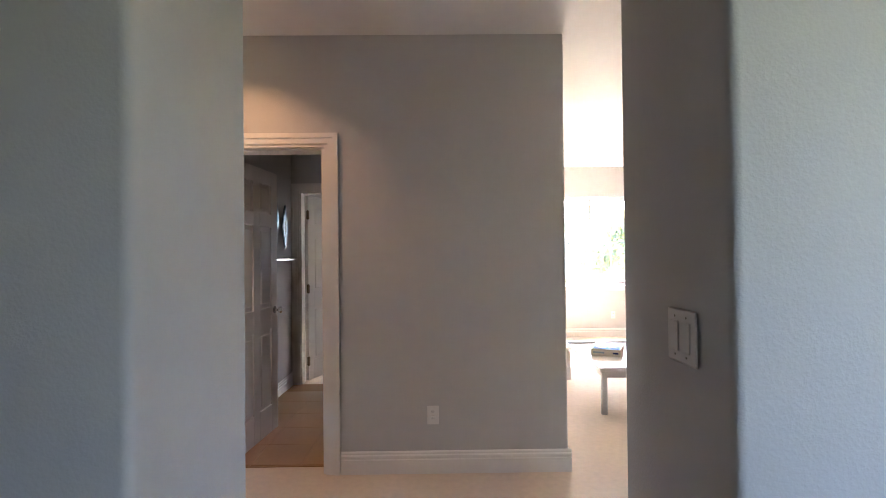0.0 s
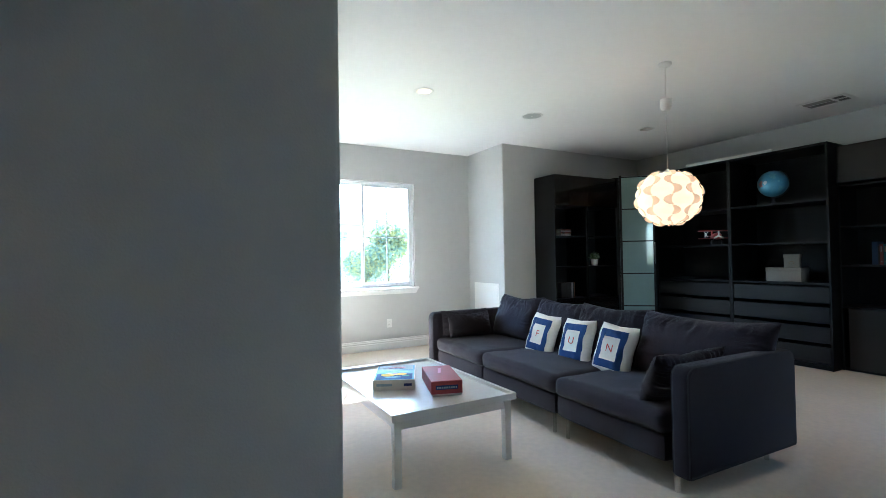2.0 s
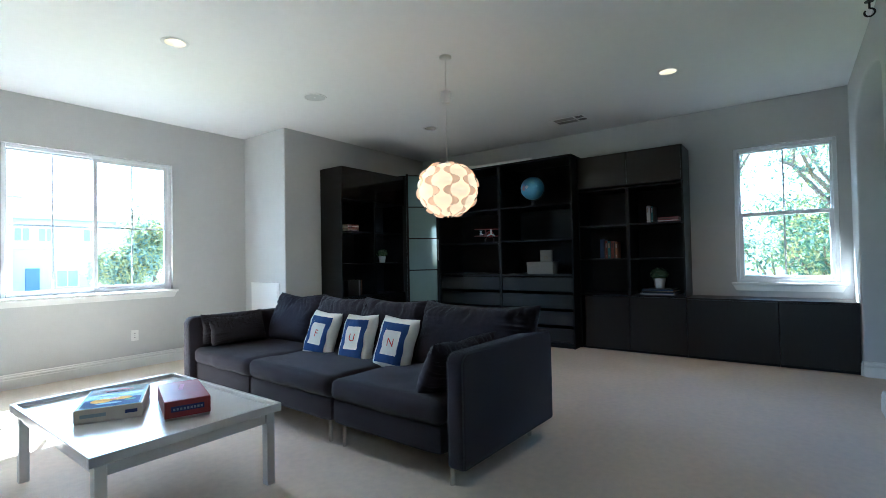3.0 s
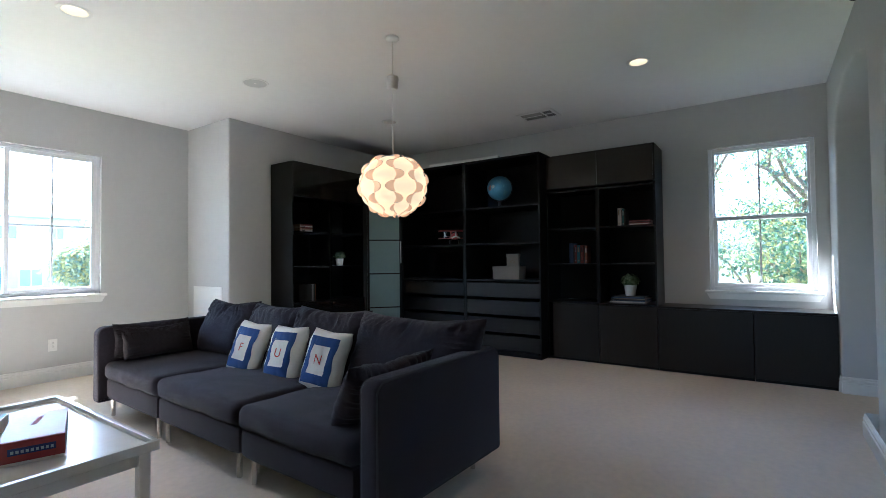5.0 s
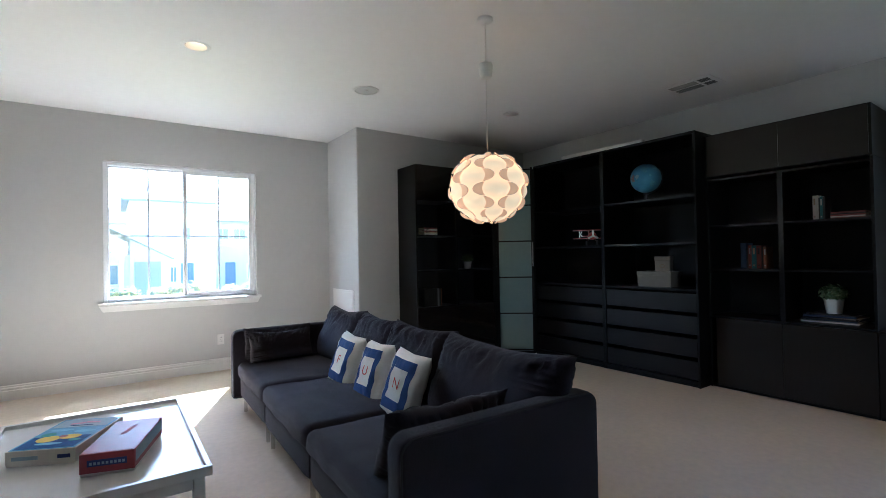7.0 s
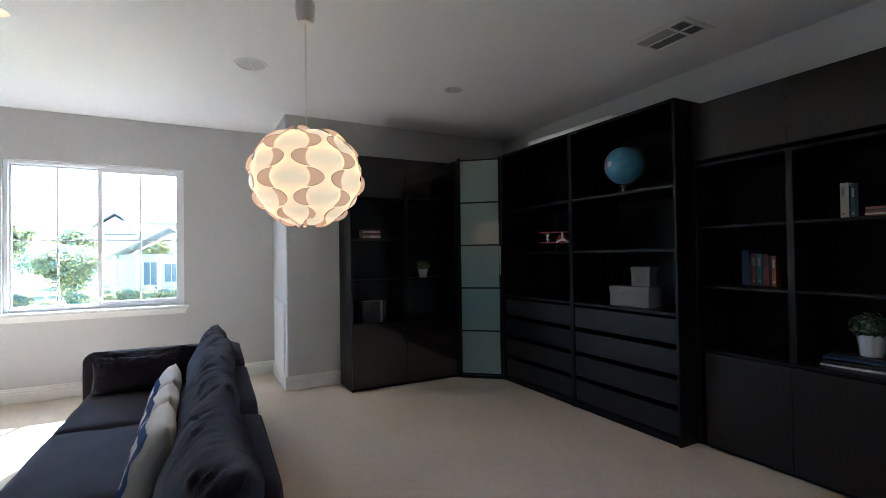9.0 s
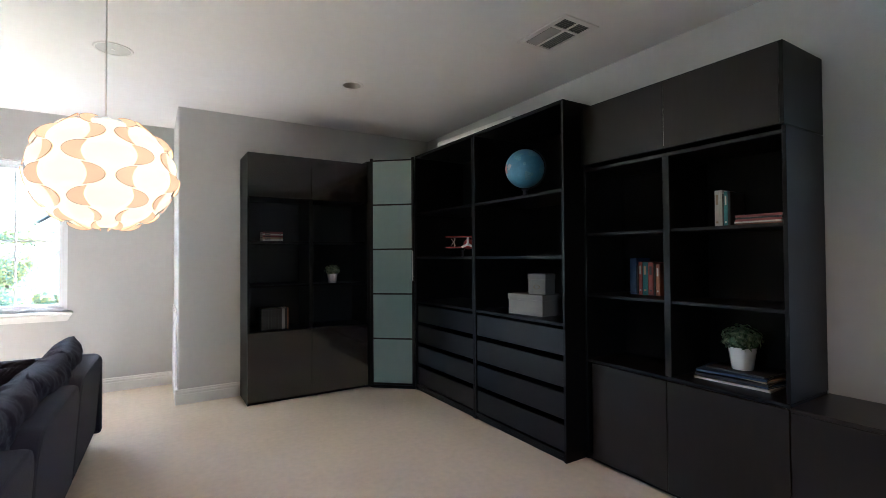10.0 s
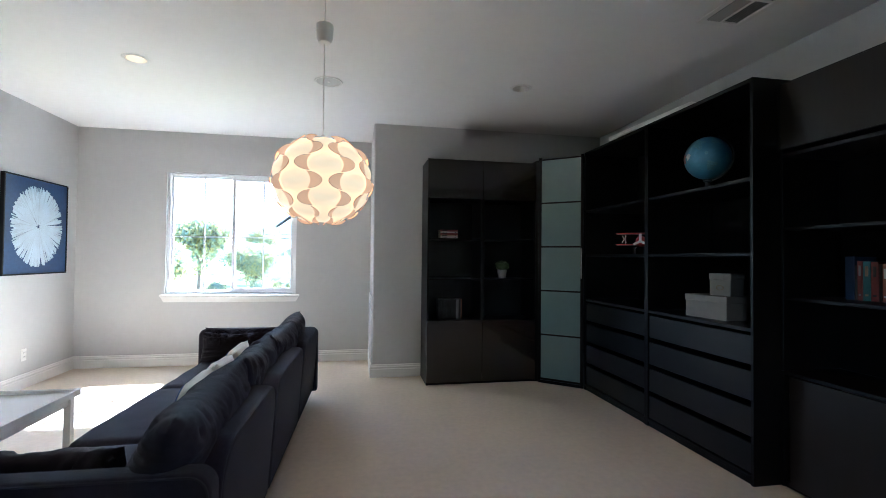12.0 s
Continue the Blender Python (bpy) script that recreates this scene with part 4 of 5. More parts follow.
for s in (-1, 1):
    for i in range(5):
        y = s * (0.022 + i * 0.017)
        part("slat", block(-0.163, -0.006, -0.0006, 0.058, 0.006, 0.0006, m=pose(0, y, -0.007, 35 * s, 0, 0)), SLATMETAL, vent)
    for i in range(5):
        part("slat", block(-0.0055, -0.045, -0.0006, 0.0055, 0.045, 0.0006, m=pose(0.086 + i * 0.017, s * 0.054, -0.007, 0, 35, 0)), SLATMETAL, vent)

hook = thing("ceiling_hook", "black iron hook hanging from the ceiling", "hook", pose(4.93, 0.985, H))
BLACKIRON = paint("black_iron", (0.015, 0.015, 0.016), 0.5, metal=0.6)
bm = rod((0, 0, -0.004), (0, 0, -0.05), 0.006, 10)
for i in range(14):
    a, b = math.radians(90 + 22 * i), math.radians(112 + 22 * i)
    rod((0, 0.026 * math.cos(a), -0.076 + 0.026 * math.sin(a)), (0, 0.026 * math.cos(b), -0.076 + 0.026 * math.sin(b)), 0.006, 8, bm)
part("shank", bm, BLACKIRON, hook)
part("plate", lathe([(0.0, -0.006), (0.024, -0.006), (0.026, -0.001), (0, -0.001)], 20), BLACKIRON, hook)


# ---- small wall fittings ----
def outlet(m):
    o = thing("outlet", "white duplex power outlet on the wall", "outlet", m, group="wall outlets")
    part("cover_plate", block(-0.036, -0.006, -0.058, 0.036, 0.0, 0.058, 0.003, 2), PLASTIC, o)
    for z in (-0.021, 0.021):
        sock = part("socket", block(-0.017, -0.008, z - 0.014, 0.017, -0.006, z + 0.014, 0.004, 2), PLASTIC, o)
        for x in (-0.006, 0.006):
            # Slots are near-black blocks; the shade of the holes is in the colour.
            part("slot", block(x - 0.0013, -0.0086, z - 0.003, x + 0.0013, -0.0078, z + 0.007), DARKGAP, sock)
    part("screw", rod((0, -0.0075, 0), (0, -0.005, 0), 0.003, 8), CHROME, o)


outlet(pose(0.060, HALL_N, 0.358))
outlet(pose(2.913, YN, 0.348))
outlet(pose(XW, 6.39, 0.318, 0, 0, 90))
sw = thing("light_switch", "white two-gang switch plate on the wall edge", "light switch", pose(0.632, 0.66, 1.18, 0, 0, -90))
part("cover_plate", block(-0.058, -0.006, -0.058, 0.058, 0.0, 0.058, 0.004, 2), PLASTIC, sw)
for x in (-0.023, 0.023):
    part("rocker", block(x - 0.017, -0.009, -0.033, x + 0.017, -0.006, 0.033, 0.002, 1), PLASTIC, sw)
    for z in (-0.042, 0.042):
        part("screw", rod((x, -0.0072, z), (x, -0.005, z), 0.0025, 8), CHROME, sw)
access = thing("access_panel", "white painted access panel on the wall", "access panel", pose(XC, 6.745, 0.137, 0, 0, -90))
part("frame", block(-0.30, -0.012, 0.0, 0.30, 0.0, 0.725, 0.003, 1), TRIM, access)
part("door", block(-0.275, -0.018, 0.025, 0.275, -0.012, 0.70, 0.003, 1), TRIM, access)

# framed picture of a silver burst
NAVYCANVAS = paint("deep_navy_canvas", (0.016, 0.05, 0.14), 0.45, var=0.3, scale=5)
SILVERLEAF = paint("silver_blue_paint_strokes", (0.50, 0.60, 0.68), 0.45, var=0.35, scale=20, per_piece=0.6)
pic = thing("framed_picture", "deep navy canvas with a silver radiating burst", "painting", pose(XW, 6.50, 1.557, 0, 0, 90))
part("canvas", block(-0.455, -0.030, -0.455, 0.455, 0.0, 0.455, 0.002, 1), NAVYCANVAS, pic)
for a, b, c, e in ((-0.47, -0.47, 0.47, -0.455), (-0.47, 0.455, 0.47, 0.47), (-0.47, -0.455, -0.455, 0.455), (0.455, -0.455, 0.47, 0.455)):
    part("frame", block(a, -0.036, b, c, 0.0, e, 0.002, 1), BLACKIRON, pic)
rng = random.Random(5)
for k in range(3):
    verts, faces = [], []
    for i in range(260):
        a, w = 2 * math.pi * rng.random(), 0.008 + 0.012 * rng.random()
        r0, r1 = (0.01 + 0.08 * rng.random(), 0.22 + 0.16 * rng.random()) if k else (0.08 + 0.1 * rng.random(), 0.36 + 0.03 * rng.random())
        y = -0.0305 - 0.0012 * k - 0.0004 * rng.random()
        for r, d in ((r0, -w * 0.15), (r0, w * 0.15), (r1, w * 0.5), (r1, -w * 0.5)):
            verts.append((r * math.cos(a) - d * math.sin(a), y, (r * math.sin(a) + d * math.cos(a)) * 1.03))
        faces.append((4 * i, 4 * i + 1, 4 * i + 2, 4 * i + 3))
    me = bpy.data.meshes.new("painted_burst")
    me.from_pydata(verts, [], faces)
    me.materials.append(SILVERLEAF)
    ob = new("painted_burst", me)
    ob.parent = pic


# ---- things on the shelves ----
OCEAN = paint("globe_ocean_print", (0.10, 0.30, 0.48), 0.3, var=0.15, scale=8, coat=0.3)
PALELAND = paint("globe_pale_land_print", (0.46, 0.52, 0.55), 0.4, var=0.3, scale=20)
LAND = paint("globe_land_print", (0.15, 0.35, 0.47), 0.4, var=0.4, scale=20)
PINKLAND = paint("globe_pink_land_print", (0.42, 0.17, 0.16), 0.4, var=0.3, scale=20)


GLOBEARM = paint("dark_grey_globe_stand", (0.10, 0.10, 0.11), 0.4, metal=0.5, var=0.1)


def globe():
    g = thing("desk_globe", "blue desk globe tilted on a small stand", "globe", pose(6.505, 4.165, 1.779))
    r, zc = 0.152, 0.248
    sphere = part("sphere", ball(r, 40, 24, None, pose(0, 0, zc)), OCEAN, g, "", True)
    rng = random.Random(11)
    for k, (lon0, lat0, size) in enumerate(((158, -4, 17), (178, 2, 11), (205, 34, 22), (240, -30, 20), (262, 40, 24), (285, -8, 18), (228, 4, 8), (30, 20, 28), (90, -10, 26))):
        bm = bmesh.new()
        c = bm.verts.new((0, 0, 0))
        rim = []
        for i in range(26):
            a = 2 * math.pi * i / 26
            q = size * (0.65 + 0.5 * noise.noise(Vector((math.cos(a) * 1.4 + k * 7, math.sin(a) * 1.4, k))))
            la, lo = math.radians(lat0 + q * math.sin(a)), math.radians(lon0 + q * math.cos(a) / max(0.4, math.cos(math.radians(lat0))))
            rim.append(bm.verts.new(((r + 0.0012) * math.cos(la) * math.cos(lo), (r + 0.0012) * math.cos(la) * math.sin(lo), zc + (r + 0.0012) * math.sin(la))))
        la, lo = math.radians(lat0), math.radians(lon0)
        c.co = ((r + 0.002) * math.cos(la) * math.cos(lo), (r + 0.002) * math.cos(la) * math.sin(lo), zc + (r + 0.002) * math.sin(la))
        mid = []
        for v in rim:
            d = (v.co + c.co) / 2 - Vector((0, 0, zc))
            mid.append(bm.verts.new(Vector((0, 0, zc)) + d.normalized() * (r + 0.0015)))
        for i in range(26):
            j = (i + 1) % 26
            bm.faces.new((c, mid[i], mid[j]))
            bm.faces.new((mid[i], rim[i], rim[j], mid[j]))
        bmesh.ops.recalc_face_normals(bm, faces=bm.faces)
        part("continent", bm, PINKLAND if k == 0 else PALELAND if k == 1 else LAND, sphere, "", True)
    bm = bmesh.new()
    for i in range(16):
        a, b = math.radians(-82 + i * 9.2), math.radians(-72.8 + i * 9.2)
        rod((0.163 * 0.62 * math.cos(a), -0.163 * 0.785 * math.cos(a), zc + 0.163 * math.sin(a)), (0.163 * 0.62 * math.cos(b), -0.163 * 0.785 * math.cos(b), zc + 0.163 * math.sin(b)), 0.005, 8, bm)
    part("meridian_arm", bm, GLOBEARM, g, "grey metal half ring")
    part("base", lathe([(0.085, 0), (0.085, 0.006), (0.060, 0.014), (0.020, 0.030), (0.016, 0.074), (0.028, 0.080), (0.028, 0.088), (0.0, 0.089)], 32), GLOBEARM, g, "round grey foot", True)


globe()


BOXCARD = paint("cream_box_card", (0.175, 0.155, 0.13), 0.7, var=0.08)


def lidded_box(w, d, h, m, label, tag=False):
    b = thing("storage_box", label, "storage box", m, group="storage boxes on the shelf")
    part("body", block(-w / 2 + 0.004, -d / 2 + 0.004, 0, w / 2 - 0.004, d / 2 - 0.004, h * 0.93, 0.003, 1), BOXCARD, b)
    part("lid", block(-w / 2, -d / 2, h * 0.72, w / 2, d / 2, h, 0.004, 2), BOXCARD, b)
    if tag:
        part("label_holder", lathe([(0.016, 0), (0.022, 0.0), (0.022, 0.002), (0.016, 0.002)], 24, closed=True), BRONZE, b, "oval metal label ring", False, pose(0, -d / 2 + 0.002, h * 0.36, 90, 0, 0) @ Matrix.Diagonal((1.2, 0.8, 1, 1)))
    return b


lidded_box(0.345, 0.26, 0.155, pose(6.49, 4.035, 0.900, 0, 0, -84), "large cream cardboard storage box with lid")
lidded_box(0.150, 0.16, 0.150, pose(6.50, 3.985, 1.055, 0, 0, -72), "small cream cardboard box stacked on another", True)

REDPAINT = paint("glossy_red_toy_paint", (0.42, 0.04, 0.03), 0.3, var=0.1, coat=0.3)
toy = thing("toy_plane", "red toy biplane with a white propeller", "toy plane", pose(6.43, 4.815, 1.339, 0, 0, 227) @ Matrix.Diagonal((1.2, 1.2, 1.25, 1)))
part("fuselage", lathe([(0.012, -0.13), (0.022, -0.06), (0.034, 0.03), (0.036, 0.09), (0.020, 0.11), (0.0, 0.112)], 20, None, pose(0, 0, 0.085, 0, 90, 0)), REDPAINT, toy, "", True)
for z in (0.060, 0.135):
    part("wing", block(0.01, -0.17, z, 0.085, 0.17, z + 0.008, 0.003, 2), REDPAINT, toy)
for y in (-0.11, 0.11):
    for a in (-32, 32):
        part("strut_brace", block(-0.001, -0.0025, -0.028, 0.001, 0.0025, 0.028), CHROME, toy, "crossed steel wing brace", False, pose(0.088, y, 0.101, a, 0, 0))
    part("strut", rod((0.045, y, 0.066), (0.045, y, 0.136), 0.004, 8), CHROME, toy)
part("tail_fin", block(-0.135, -0.003, 0.085, -0.09, 0.003, 0.145, 0.002, 1), REDPAINT, toy)
part("tailplane", block(-0.14, -0.06, 0.088, -0.095, 0.06, 0.094, 0.002, 1), REDPAINT, toy)
for a in (0, 115, 245):
    part("propeller_blade", block(-0.002, -0.008, 0.0, 0.002, 0.008, 0.050, 0.002, 1), WHITEINK, toy, "white propeller blade", False, pose(0.116, 0, 0.085, a, 0, 0))
part("propeller_hub", ball(0.012, 12, 8, None, pose(0.116, 0, 0.085)), WHITEINK, toy)
for y in (-0.05, 0.05):
    part("wheel", rod((0.06, y - 0.006, 0.022), (0.06, y + 0.006, 0.022), 0.022, 16), SATINDARK, toy)
    part("landing_strut", rod((0.06, y, 0.022), (0.05, y * 0.4, 0.07), 0.003, 8), CHROME, toy)

BOOKCOL = [paint("book_cloth_" + n, c, 0.55, var=0.12) for n, c in (
    ("navy", (0.012, 0.028, 0.085)), ("blue", (0.014, 0.04, 0.10)), ("white", (0.55, 0.53, 0.50)), ("teal", (0.02, 0.13, 0.15)),
    ("red", (0.16, 0.030, 0.026)), ("rose", (0.20, 0.05, 0.05)), ("orange", (0.23, 0.075, 0.032)), ("black", (0.02, 0.02, 0.022)), ("tan", (0.35, 0.26, 0.17)), ("grey", (0.25, 0.25, 0.26)))]
PAGES = paint("book_pages", (0.66, 0.62, 0.53), 0.8, var=0.08, scale=40)


def book(label, thick, tall, deep, m, cover, band=None):
    """Spine on the y = 0 face, standing; x is its thickness."""
    b = thing("book", label, "book", m, group="books on the shelves")
    bm = block(-thick / 2, 0.0, 0, thick / 2, 0.003, tall, 0.001, 1)
    for s in (-1, 1):
        block(s * (thick / 2 - 0.00125) - 0.00125, 0.003, 0, s * (thick / 2 - 0.00125) + 0.00125, deep, tall, bm=bm)
    part("cover", bm, BOOKCOL[cover], b)
    part("pages", block(-thick / 2 + 0.0025, 0.004, 0.003, thick / 2 - 0.0025, deep - 0.004, tall - 0.003), PAGES, b)
    if band is not None:
        for z, hh in ((tall * 0.62, tall * 0.26), (tall * 0.12, tall * 0.05)):
            part("title_bar", block(-thick * 0.22, -0.0008, z, thick * 0.22, 0.0, z + hh), band, b)
    return b


# facing -x shelves: spine towards -x, so turned by -90 degrees
def face_west(x, y, z, lean=0):
    return pose(x, y, z, 0, 0, -90) @ pose(0, 0, 0, 0, lean, 0)


y = 3.345
for thick, tall, cover, band in ((0.046, 0.235, 1, None), (0.010, 0.190, 7, None), (0.026, 0.212, 4, BOOKCOL[9]), (0.036, 0.210, 3, BOOKCOL[8]), (0.036, 0.208, 4, BOOKCOL[7]), (0.012, 0.196, 7, None), (0.024, 0.196, 6, BOOKCOL[2])):
    book("upright hardback book on a dark shelf", thick, tall, 0.15, face_west(6.675, y - thick / 2, 1.085), BOOKCOL.index(BOOKCOL[cover]), band)
    y -= thick + 0.003
y = 2.785
for thick, tall, cover, band in ((0.026, 0.205, 2, BOOKCOL[8]), (0.012, 0.205, 2, None), (0.008, 0.185, 7, None), (0.018, 0.195, 3, BOOKCOL[2]), (0.014, 0.190, 7, None)):
    book("upright slim book on a dark shelf", thick, tall, 0.15, face_west(6.655, y - thick / 2, 1.487), cover, band)
    y -= thick + 0.001
z = 1.487
for thick, cover in ((0.013, 6), (0.008, 2), (0.012, 4), (0.009, 7), (0.012, 5)):
    book("flat-lying book with a reddish cover", thick, 0.215, 0.15, pose(6.585 + 0.004 * cover, 2.440, z + thick / 2, 0, 0, -90) @ pose(0, 0, 0, 0, -90, 0), cover)
    z += thick + 0.0005
z = 0.660
for thick, cover, dy, turn_ in ((0.012, 2, 0.0, 2), (0.010, 1, 0.03, -6), (0.012, 7, 0.02, 5), (0.010, 8, 0.05, -8), (0.012, 1, 0.04, 9), (0.009, 7, 0.07, -4)):
    book("large flat picture book under the plant", thick, 0.37 - dy, 0.245, pose(6.572 + dy * 0.3, 2.49 + dy * 0.5, z + thick / 2, 0, 0, -90 + turn_) @ pose(0, 0, 0, 0, -90, 0), cover)
    z += thick + 0.0005
STACK_TOP = z
z = 1.497
for thick, cover in ((0.018, 2), (0.014, 8), (0.020, 4), (0.014, 2), (0.018, 5)):
    book("flat-lying book stacked in the glossy bookcase", thick, 0.185, 0.13, pose(5.065, 5.955, z + thick / 2, 0, 0, 0) @ pose(0, 0, 0, 0, -90, 0), cover, BOOKCOL[7])
    z += thick + 0.0005
x = 4.872
for thick, cover in ((0.03, 7), (0.03, 7), (0.028, 7), (0.03, 7), (0.03, 7), (0.03, 7), (0.026, 9), (0.022, 7), (0.010, 6)):
    book("dark upright book in the glossy bookcase", thick, 0.205, 0.14, pose(x + thick / 2, 5.96, 0.659), cover)
    x += thick + 0.001

LEAF = [paint("leaf_" + n, c, 0.5, var=0.25, scale=20) for n, c in (("green", (0.15, 0.22, 0.10)), ("pale", (0.30, 0.35, 0.19)), ("dark", (0.06, 0.12, 0.05)))]
SOIL = paint("potting_soil", (0.03, 0.02, 0.014), 0.95, var=0.3)
POT = paint("white_glazed_pot", (0.72, 0.71, 0.69), 0.35, var=0.03)


def leaf_sheet(count, rng, spread, size, lift=0.0):
    """Many small folded leaves spread over an uneven crown."""
    verts, faces = [], []
    for i in range(count):
        d = Vector((rng.gauss(0, 1), rng.gauss(0, 1), rng.gauss(0, 0.8))).normalized()
        c = Vector((d.x * spread[0], d.y * spread[1], d.z * spread[2] + lift)) * (0.45 + 0.6 * rng.random())
        n = (d + Vector((rng.uniform(-.6, .6), rng.uniform(-.6, .6), rng.uniform(0, .9)))).normalized()
        t = n.orthogonal().normalized()
        t.rotate(Matrix.Rotation(rng.uniform(0, 6.28), 3, n))
        s = n.cross(t) * size * rng.uniform(0.35, 0.6)
        t = t * size * rng.uniform(0.7, 1.2)
        k = len(verts)
        verts += [tuple(c - t), tuple(c + s + n * size * 0.15), tuple(c + t - n * size * 0.2), tuple(c - s + n * size * 0.15)]
        faces += [(k, k + 1, k + 2), (k, k + 2, k + 3)]
    return verts, faces


def mesh_part(name, verts, faces, material, parent, label=""):
    me = bpy.data.meshes.new(name)
    me.from_pydata(verts, [], faces)
    me.materials.append(material)
    ob = new(name, me)
    ob.parent = parent
    if label:
        ob["label"] = label
    return ob


def potted_plant(m, r, h, crown, leaf, n, seed):
    p = thing("potted_plant", "small leafy green plant in a white pot", "potted plant", m, group="small potted plants")
    part("pot", lathe([(r * 0.72, 0.0), (r * 0.76, 0.004), (r, h), (r * 0.92, h), (r * 0.90, h - 0.012), (0.0, h - 0.012)], 32), POT, p, "", True)
    part("soil", lathe([(0.0, h - 0.011), (r * 0.88, h - 0.011), (r * 0.88, h - 0.010), (0, h - 0.008)], 24), SOIL, p)
    rng = random.Random(seed)
    for k in range(3):
        v, f = leaf_sheet(n, rng, crown, leaf)
        mesh_part("leaves", [(a, b, c + h + crown[2] * 0.65) for a, b, c in v], f, LEAF[k], p, "small green leaves")
    bm = bmesh.new()
    for k in range(10):
        a = rng.uniform(0, 6.28)
        rod((r * 0.3 * math.cos(a), r * 0.3 * math.sin(a), h - 0.015), (crown[0] * 0.7 * math.cos(a), crown[1] * 0.7 * math.sin(a), h + crown[2]), 0.002, 6, bm)
    part("stems", bm, LEAF[2], p)
    return p


potted_plant(pose(6.69, 2.672, STACK_TOP), 0.067, 0.118, (0.094, 0.094, 0.072), 0.017, 170, 3)
potted_plant(pose(5.57, 6.03, 1.081), 0.052, 0.092, (0.075, 0.075, 0.060), 0.015, 110, 8)

# ---- bathroom wall ----
SILVERFISH = paint("enamelled_metal_fish", (0.10, 0.16, 0.18), 0.3, metal=0.7, var=0.5, scale=18)
PEARL = paint("pearl_inlay", (0.50, 0.58, 0.58), 0.25, metal=0.3, var=0.3, scale=20)


def wall_fish(y, z, s):
    f = thing("fish_ornament", "dark enamelled metal fish hanging on the wall", "wall ornament", pose(-1.45, y, z, 0, 0, 90), group="metal fish on the bathroom wall")
    pts = [(-0.02 * s, -0.30 * s), (0.01 * s, -0.17 * s), (0.07 * s, -0.10 * s), (0.09 * s, 0.0), (0.06 * s, 0.10 * s), (0.02 * s, 0.17 * s), (0.01 * s, 0.30 * s), (-0.05 * s, 0.20 * s), (-0.10 * s, 0.09 * s), (-0.13 * s, 0.0), (-0.10 * s, -0.09 * s), (-0.06 * s, -0.18 * s)]
    bm = prism(pts, "y", -0.035, -0.015)
    bmesh.ops.bevel(bm, geom=bm.edges[:], offset=0.006, segments=2, affect="EDGES")
    part("body", bm, SILVERFISH, f)
    for zz, q in ((0.06 * s, 0.030 * s), (-0.03 * s, 0.038 * s), (-0.10 * s, 0.022 * s)):
        part("inlay", ball(q, 16, 8, None, pose(-0.02 * s, -0.034, zz) @ Matrix.Diagonal((1, 0.25, 1.2, 1))), PEARL, f, "pearly inlay", True)
    part("hanger", rod((0, -0.016, 0.02), (0, 0.0, 0.02), 0.006, 8), BLACKIRON, f)


wall_fish(4.04, 1.73, 1.0)
wall_fish(4.33, 1.65, 0.75)
bar = thing("towel_rail", "slim steel towel rail on the bathroom wall", "towel rail", pose(-1.45, 4.16, 1.322))
part("rail", rod((0.06, -0.36, 0), (0.06, 0.38, 0), 0.008, 12), CHROME, bar)
for y in (-0.36, 0.38):
    part("bracket", rod((0.0, y, 0), (0.066, y, 0), 0.011, 12), CHROME, bar)
    part("rosette", rod((0.0, y, 0), (0.008, y, 0), 0.024, 20), CHROME, bar)

# ---- outdoors ----
GRASS = paint("dry_lawn", (0.16, 0.17, 0.07), 0.95, var=0.3, scale=0.6)
ASPHALT = paint("sun_bleached_asphalt", (0.16, 0.16, 0.16), 0.9, var=0.15, scale=0.6)
CONCRETE = paint("pale_concrete", (0.45, 0.43, 0.40), 0.9, var=0.08, scale=1)
STUCCO = [paint("stucco_" + n, c, 0.9, var=0.06, scale=1.5) for n, c in (("white", (0.72, 0.71, 0.68)), ("blue_grey", (0.50, 0.52, 0.53)), ("cream", (0.62, 0.58, 0.50)))]
ROOF = paint("slate_grey_roof_shingle", (0.26, 0.27, 0.29), 0.85, var=0.2, scale=4)
BLUEDOOR = paint("blue_painted_door", (0.11, 0.16, 0.23), 0.5, var=0.08)
DARKPANE = paint("dark_house_glass", (0.18, 0.23, 0.25), 0.1, var=0.1)
# The garage recess's shade is put into this grey; the battens reuse it.
GARAGE = paint("shaded_garage_door", (0.34, 0.36, 0.38), 0.6, var=0.08)
BARK = paint("grey_brown_bark", (0.16, 0.12, 0.09), 0.9, var=0.3, scale=10)
# Street leaves paled beyond foliage: bright outdoor glare is put into the colour.
GLAREGREEN = [leafy("glare_paled_leaf_" + n, c, q) for n, c, q in (("mid", (0.26, 0.28, 0.15), (0.54, 0.56, 0.30)), ("light", (0.32, 0.29, 0.12), (0.64, 0.56, 0.22)), ("dark", (0.15, 0.20, 0.15), (0.34, 0.42, 0.30)))]
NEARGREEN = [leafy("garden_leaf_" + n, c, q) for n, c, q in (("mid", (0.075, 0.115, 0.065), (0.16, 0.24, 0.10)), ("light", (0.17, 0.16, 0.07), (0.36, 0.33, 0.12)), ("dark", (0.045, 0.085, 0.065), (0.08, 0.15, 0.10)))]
G = -1.6

ground = setting("ground", block(-900, -900, G - 0.3, 900, 900, G), GRASS, "open lawn reaching to the horizon", "ground")
setting("road", block(-300, 20, G, 300, 29, G + 0.02), ASPHALT, "pale sunlit asphalt street", "road")
setting("pavement", block(-300, 29, G, 300, 31, G + 0.14, 0.02, 1), CONCRETE, "concrete sidewalk with a kerb", "sidewalk")
setting("driveway", block(2.0, 31, G, 9.5, 46, G + 0.03), CONCRETE, "pale concrete driveway", "driveway")


